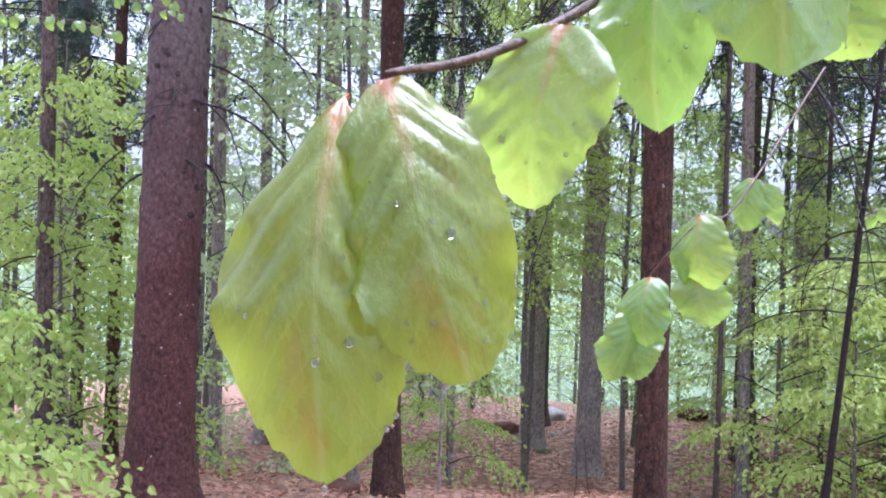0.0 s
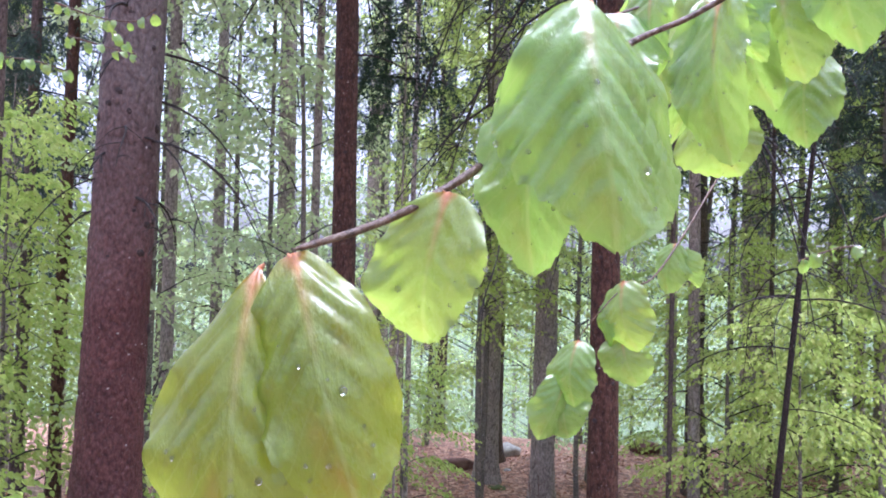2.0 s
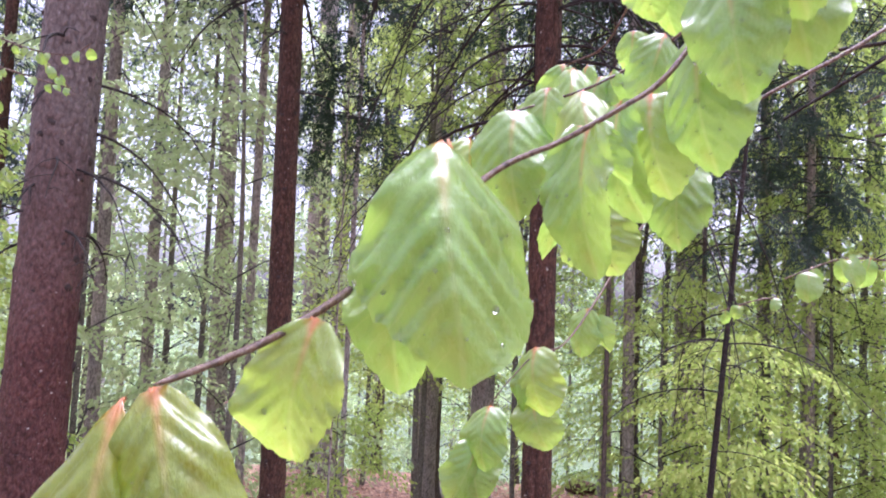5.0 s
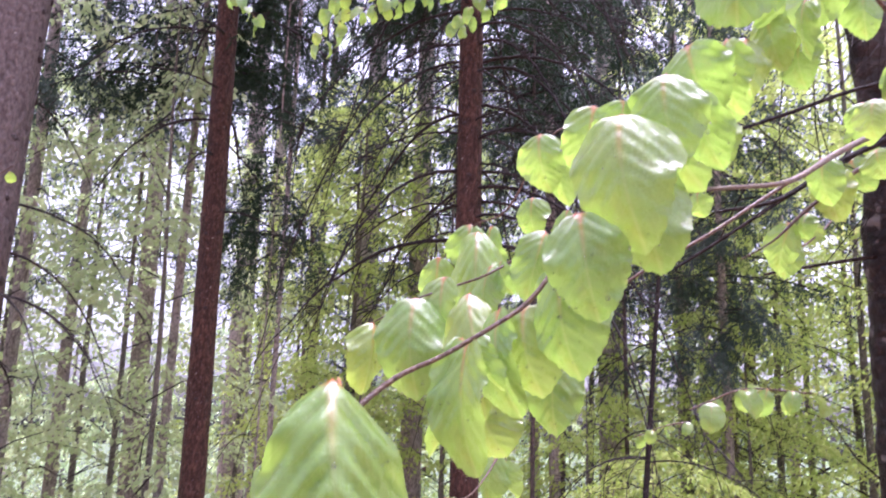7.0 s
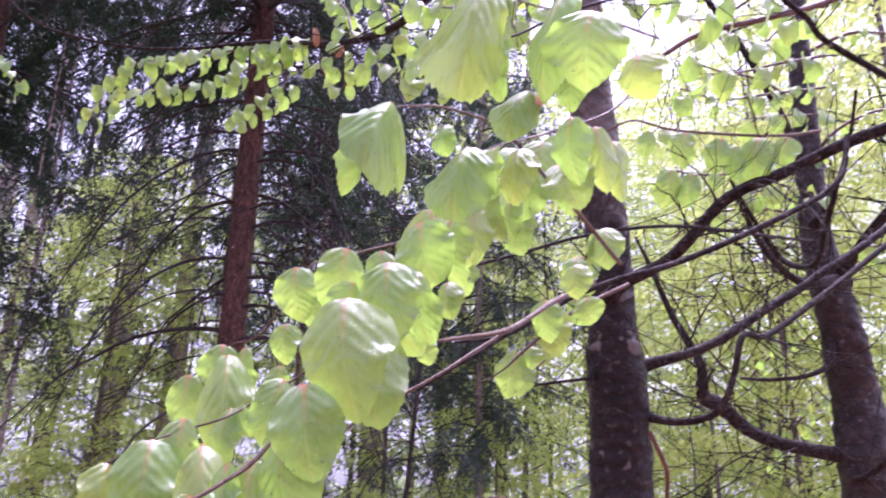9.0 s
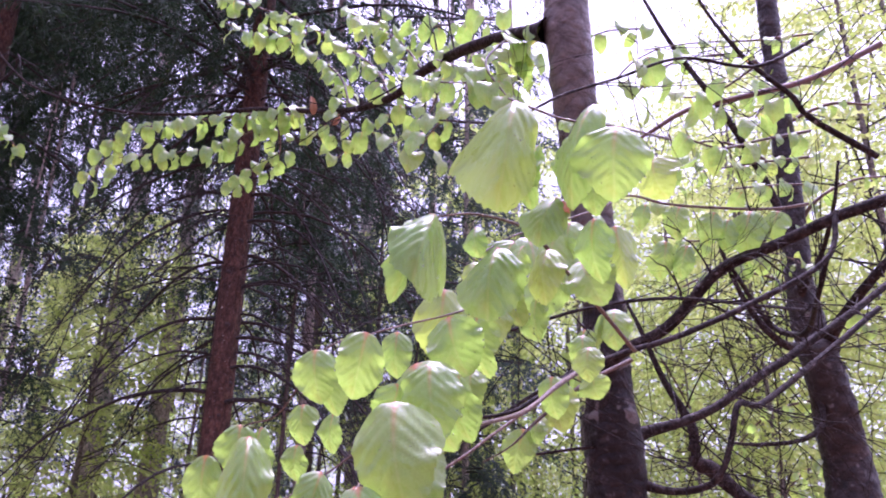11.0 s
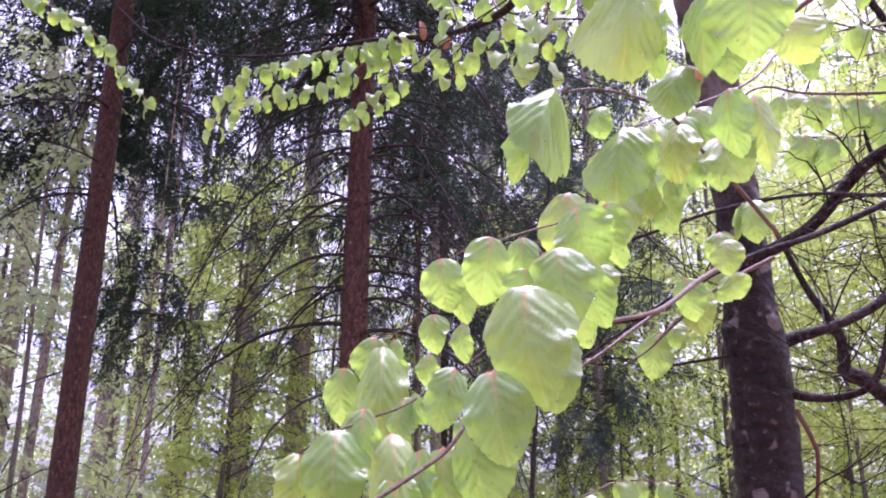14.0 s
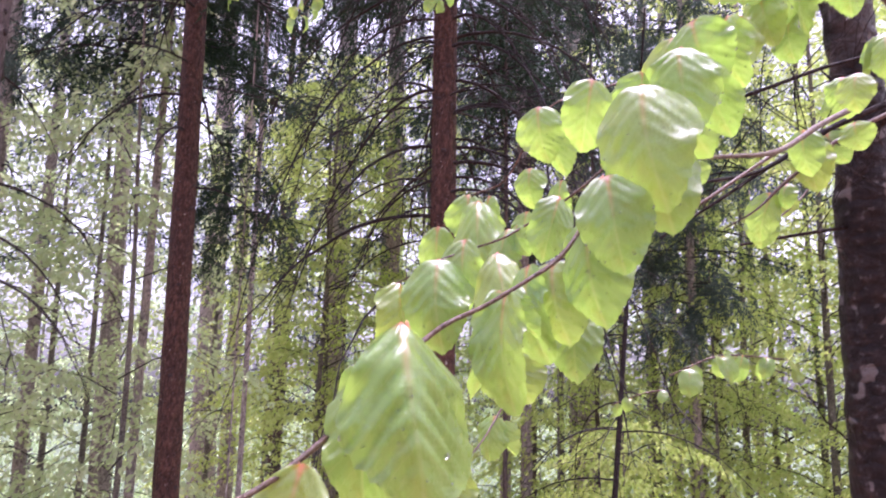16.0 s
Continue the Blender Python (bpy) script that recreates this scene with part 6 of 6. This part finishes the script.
cluster_twig = twig([(0.5259, 0.3745, 2.1184, 0.00160), (0.4681, 0.3561, 2.0619, 0.00140), (0.3932, 0.3537, 2.0189, 0.00120), (0.3382, 0.3472, 1.9892, 0.00100), (0.3002, 0.3435, 1.9597, 0.00070)], TWIG, "slender beech twig with crowded leaves")
leaf(cluster_twig, (0.3571, 0.3471, 1.9940), (0.3620, 0.3556, 1.9300), 0.0422, (0.07, -0.98, -0.21), 16, 1)
leaf(cluster_twig, (0.3370, 0.3386, 1.9823), (0.3218, 0.3474, 1.9449), 0.0276, (-0.54, -0.73, -0.42), 22, 0)
leaf(cluster_twig, (0.4092, 0.3551, 2.0239), (0.4103, 0.3543, 1.9881), 0.0321, (-0.73, -0.50, -0.46), 20, 0)
leaf(cluster_twig, (0.4428, 0.3540, 2.0413), (0.4471, 0.3562, 1.9938), 0.0361, (0.46, -0.65, -0.61), 18, 1)
leaf(cluster_twig, (0.3934, 0.3558, 2.0135), (0.3924, 0.3610, 1.9657), 0.0432, (-0.45, -0.68, -0.57), 24, 0)
leaf(cluster_twig, (0.3702, 0.3595, 1.9452), (0.3737, 0.3574, 1.9098), 0.0275, (-0.64, -0.63, -0.45), 20, 2)
leaf(cluster_twig, (0.3263, 0.3514, 1.9345), (0.3234, 0.3560, 1.8910), 0.0333, (-0.20, -0.90, -0.39), 18, 0)
leaf(cluster_twig, (0.4776, 0.3606, 2.0378), (0.4865, 0.3630, 1.9837), 0.0288, (-0.16, -0.64, -0.75), 22, 1)
leaf(cluster_twig, (0.4580, 0.3924, 1.9250), (0.4538, 0.3929, 1.8933), 0.0280, (-0.71, -0.64, 0.29), 20, 0)
leaf(cluster_twig, (0.3452, 0.3567, 1.9560), (0.3533, 0.3531, 1.9179), 0.0271, (-0.55, -0.83, -0.09), 26, 2)
leaf(cluster_twig, (0.3029, 0.3428, 1.9577), (0.2988, 0.3401, 1.9338), 0.0172, (-0.62, -0.77, -0.14), 20, 0)
leaf(cluster_twig, (0.4308, 0.3650, 1.9999), (0.4330, 0.3661, 1.9582), 0.0306, (-0.47, -0.84, -0.27), 22, 0)
bud(top_twig, (0.2601, 0.1793, 1.9297), 0.014)
bud(top_twig, (0.2631, 0.1801, 1.9248), 0.01)
withered(limb_a, (0.652, 1.827, 3.094), (0.670, 1.841, 3.043), 0.028)
withered(limb_a, (0.733, 1.807, 3.055), (0.730, 1.825, 3.018), 0.028)

# ---- the second beech ----
beech = thing("beech_tree", (2.49, 1.525, float(ground_z(2.49, 1.525))), "leaning wet beech with a knotted grey dead limb", "tree", "beeches beside the path")
B0 = np.array(beech.location)
stem_b = limb([(2.500, 1.530, -0.150, 0.1200), (2.480, 1.518, 0.380, 0.0980), (2.448, 1.499, 0.925, 0.0919), (2.390, 1.454, 1.416, 0.0880), (2.378, 1.460, 1.717, 0.0835), (2.349, 1.440, 1.958, 0.0784), (2.343, 1.436, 2.127, 0.0731), (2.271, 1.403, 2.306, 0.0644), (2.206, 1.388, 2.492, 0.0526), (2.179, 1.381, 2.635, 0.0444), (2.177, 1.367, 2.823, 0.0416), (2.174, 1.351, 3.018, 0.0387), (2.154, 1.318, 3.428, 0.0364), (2.120, 1.251, 4.092, 0.0343)], "dark wet leaning beech trunk", "trunk", mat=BEECH_STEM)
dead_limb = limb([(2.353, 1.445, 1.939, 0.0341), (2.291, 1.475, 1.947, 0.0273), (2.196, 1.576, 1.976, 0.0252), (2.122, 1.658, 2.021, 0.0240), (2.061, 1.718, 2.105, 0.0326), (2.024, 1.749, 2.138, 0.0273), (2.016, 1.746, 2.247, 0.0184), (1.948, 1.783, 2.398, 0.0132), (1.886, 1.807, 2.571, 0.0096), (1.860, 1.839, 2.678, 0.0058)], "knotted grey dead limb", "limb")
limb_p = limb([(2.236, 1.363, 2.454, 0.0261), (1.996, 1.276, 2.392, 0.0176), (1.854, 1.240, 2.375, 0.0122), (1.764, 1.254, 2.460, 0.0092), (1.678, 1.246, 2.595, 0.0069), (1.650, 1.230, 2.675, 0.0038)], "upward-curving beech limb", "limb")
limb_q = limb([(2.228, 1.367, 2.454, 0.0226), (2.181, 1.246, 2.519, 0.0184), (2.142, 1.123, 2.577, 0.0160), (2.167, 0.933, 2.715, 0.0138)], "beech limb", "limb")
limb_r = limb([(2.241, 1.419, 2.306, 0.0139), (2.167, 1.380, 2.203, 0.0100), (2.072, 1.391, 2.152, 0.0082), (1.974, 1.450, 2.139, 0.0065), (1.902, 1.488, 2.141, 0.0041)], "thin drooping beech limb", "limb")
limb_s = limb([(2.319, 1.488, 1.877, 0.0119), (2.232, 1.353, 1.882, 0.0112), (2.203, 1.221, 1.948, 0.0100)], "beech limb", "limb")
limb_t = limb([(2.137, 1.351, 2.616, 0.0122), (2.004, 1.169, 2.649, 0.0080), (1.927, 1.054, 2.739, 0.0061), (1.919, 1.012, 2.854, 0.0046)], "upright beech shoot", "limb")
leafy_shoot([(2.177, 1.367, 2.823, 0.0090), (2.218, 1.303, 2.927, 0.0063), (2.316, 1.222, 2.998, 0.0045), (2.439, 1.147, 3.017, 0.0027)], 0.045, 0.045, "thin beech shoot hung with small fresh leaves", 110, 0.85)
leafy_shoot([(2.174, 1.351, 3.018, 0.0083), (2.091, 1.411, 3.130, 0.0056), (2.006, 1.494, 3.190, 0.0038), (1.943, 1.586, 3.196, 0.0029)], 0.045, 0.045, "thin beech shoot hung with small fresh leaves", 111, 0.85)
leafy_shoot([(2.154, 1.318, 3.428, 0.0086), (2.055, 1.398, 3.512, 0.0058), (1.905, 1.488, 3.490, 0.0039), (1.762, 1.590, 3.432, 0.0029)], 0.045, 0.045, "thin beech shoot hung with small fresh leaves", 112, 0.85)
leafy_shoot([(2.165, 1.335, 3.220, 0.0075), (2.292, 1.237, 3.294, 0.0056), (2.423, 1.164, 3.297, 0.0038)], 0.045, 0.045, "thin beech shoot hung with small fresh leaves", 113, 0.85)
leafy_shoot([(2.179, 1.381, 2.635, 0.0053), (2.085, 1.466, 2.701, 0.0045), (2.003, 1.624, 2.719, 0.0038), (1.936, 1.743, 2.663, 0.0029)], 0.045, 0.045, "thin beech shoot hung with small fresh leaves", 114, 0.85)
leafy_shoot([(1.776, 1.172, 2.648, 0.0038), (1.748, 1.402, 2.715, 0.0033), (1.710, 1.520, 2.772, 0.0026)], 0.045, 0.045, "thin beech shoot hung with small fresh leaves", 115, 0.85)
leafy_shoot([(2.256, 1.411, 2.306, 0.0043), (2.363, 1.709, 2.321, 0.0039), (2.414, 1.969, 2.205, 0.0031)], 0.045, 0.045, "thin beech shoot hung with small fresh leaves", 116, 0.85)
leafy_shoot([(2.290, 1.465, 2.126, 0.0043), (2.473, 1.737, 2.102, 0.0039), (2.575, 1.991, 1.932, 0.0031)], 0.045, 0.045, "thin beech shoot hung with small fresh leaves", 117, 0.85)
leafy_shoot([(1.940, 1.839, 2.569, 0.0039), (2.053, 1.836, 2.424, 0.0039), (2.149, 1.842, 2.279, 0.0029)], 0.045, 0.045, "thin beech shoot hung with small fresh leaves", 118, 0.85)


# ---- on the forest floor ----
g = np.random.default_rng(77)
n = 15000
fx, fy = g.uniform(-4, 8, n), 3.4 + 11 * g.random(n) ** 1.2
fz = ground_z(fx, fy)
for k, (f, h) in enumerate(((0.45, 0.16), (1.3, 0.06), (3.7, 0.025))):
    fz = fz + h * np.array([noise.noise((x * f + 7 * k, y * f, 0.3)) for x, y in zip(fx, fy)])
turn = g.uniform(0, 6.283, n)
v, q = leaves(np.stack([fx, fy, fz + 0.012], -1), np.stack([np.cos(turn), np.sin(turn), g.normal(0, 0.25, n)], -1), np.array([0, 0, 1.0]) + g.normal(0, 0.35, (n, 3)), g.uniform(0.03, 0.062, n), g.uniform(0.02, 0.04, n))
tagged(part("fallen_leaves", mesh_of("fallen_leaves", v, q, DRY)), "brown fallen beech leaves on the ground", "leaves", kind="stuff")


def rock(x, y, r, seed, mat, name="stone", label="", category="stone", group=""):
    bm = bmesh.new()
    bmesh.ops.create_icosphere(bm, subdivisions=3, radius=r)
    for p in bm.verts:
        k = 1 + 0.35 * noise.noise(p.co * (1.3 / r) + Vector((seed, 0, 0))) + 0.12 * noise.noise(p.co * (4 / r))
        p.co = Vector((p.co.x * k * 1.2, p.co.y * k, p.co.z * k * (0.7 if name == "stone" else 0.5)))
    me = bpy.data.meshes.new(name)
    bm.to_mesh(me)
    bm.free()
    me.materials.append(mat)
    for f in me.polygons:
        f.use_smooth = True
    ob = part(name, me)
    ob.location = (x, y, float(ground_z(x, y)) + r * 0.15)
    return tagged(ob, label, category, group)


rock(3.84, 12.23, 0.07, 0, STONE, "stone", "pale grey stone among fallen leaves", "stone", "stones")
rock(4.49, 12.62, 0.05, 1, STONE, "stone", "pale grey stone among fallen leaves", "stone", "stones")
rock(1.78, 12.59, 0.05, 2, STONE, "stone", "pale grey stone among fallen leaves", "stone", "stones")
rock(1.48, 11.39, 0.12, 3, MOSS, "mossy_stone", "low mossy stone with pale patches", "stone", "stones")
rock(1.92, 13.81, 0.20, 4, STONE, "stone", "dark grey stone at a tree foot", "stone", "stones")
rock(1.02, 12.75, 0.22, 5, STUMP, "stump", "low rotten brown stump", "stump", "stumps")
rock(4.52, 14.46, 0.25, 6, STUMP, "stump", "rotten reddish-brown stump among fallen leaves", "stump", "stumps")
rock(5.36, 10.57, 0.18, 7, STUMP, "stump", "rotten reddish-brown stump among fallen leaves", "stump", "stumps")
rock(4.10, 12.80, 0.08, 8, STUMP, "stump", "small dark piece of rotten wood", "stump", "stumps")
rock(-0.70, 5.84, 0.13, 9, STUMP, "stump", "dark broken tree stump", "stump", "stumps")
rock(2.99, 9.37, 0.04, 10, STONE, "stone", "pale grey stone among fallen leaves", "stone", "stones")


def bare_shoot(x, y, h, seed):
    """A thin leafless sapling standing in the litter."""
    g = np.random.default_rng(seed)
    base = np.array([x, y, float(ground_z(x, y)) - 0.1])
    end = base + np.array([g.normal(0, 0.12), g.normal(0, 0.08), h + 0.1])
    line = curve([base, (base + end) / 2 + np.array([g.normal(0, 0.05), 0, 0]), end], 9)
    geo = Geo()
    geo.add(*tube(line, np.linspace(0.006, 0.002, 9), 5))
    for k in (3, 5, 6, 7):
        e = line[k] + np.array([g.choice([-1, 1]) * g.uniform(0.06, 0.16), g.normal(0, 0.05), g.uniform(0.04, 0.14)])
        geo.add(*tube(curve([line[k], (line[k] + e) / 2 + [0, 0, -0.012], e], 5), np.linspace(0.0026, 0.001, 5), 4))
    tagged(part("sapling", geo.mesh("sapling", SHOOT, True)), "thin bare brown sapling in fallen leaves", "sapling", "bare saplings")


for k, (x, y, h) in enumerate(((1.02, 6.1, 0.62), (1.24, 6.3, 0.55), (2.02, 6.6, 0.5), (2.75, 7.4, 0.6), (0.75, 9.0, 0.6))):
    bare_shoot(x, y, h, 900 + k)
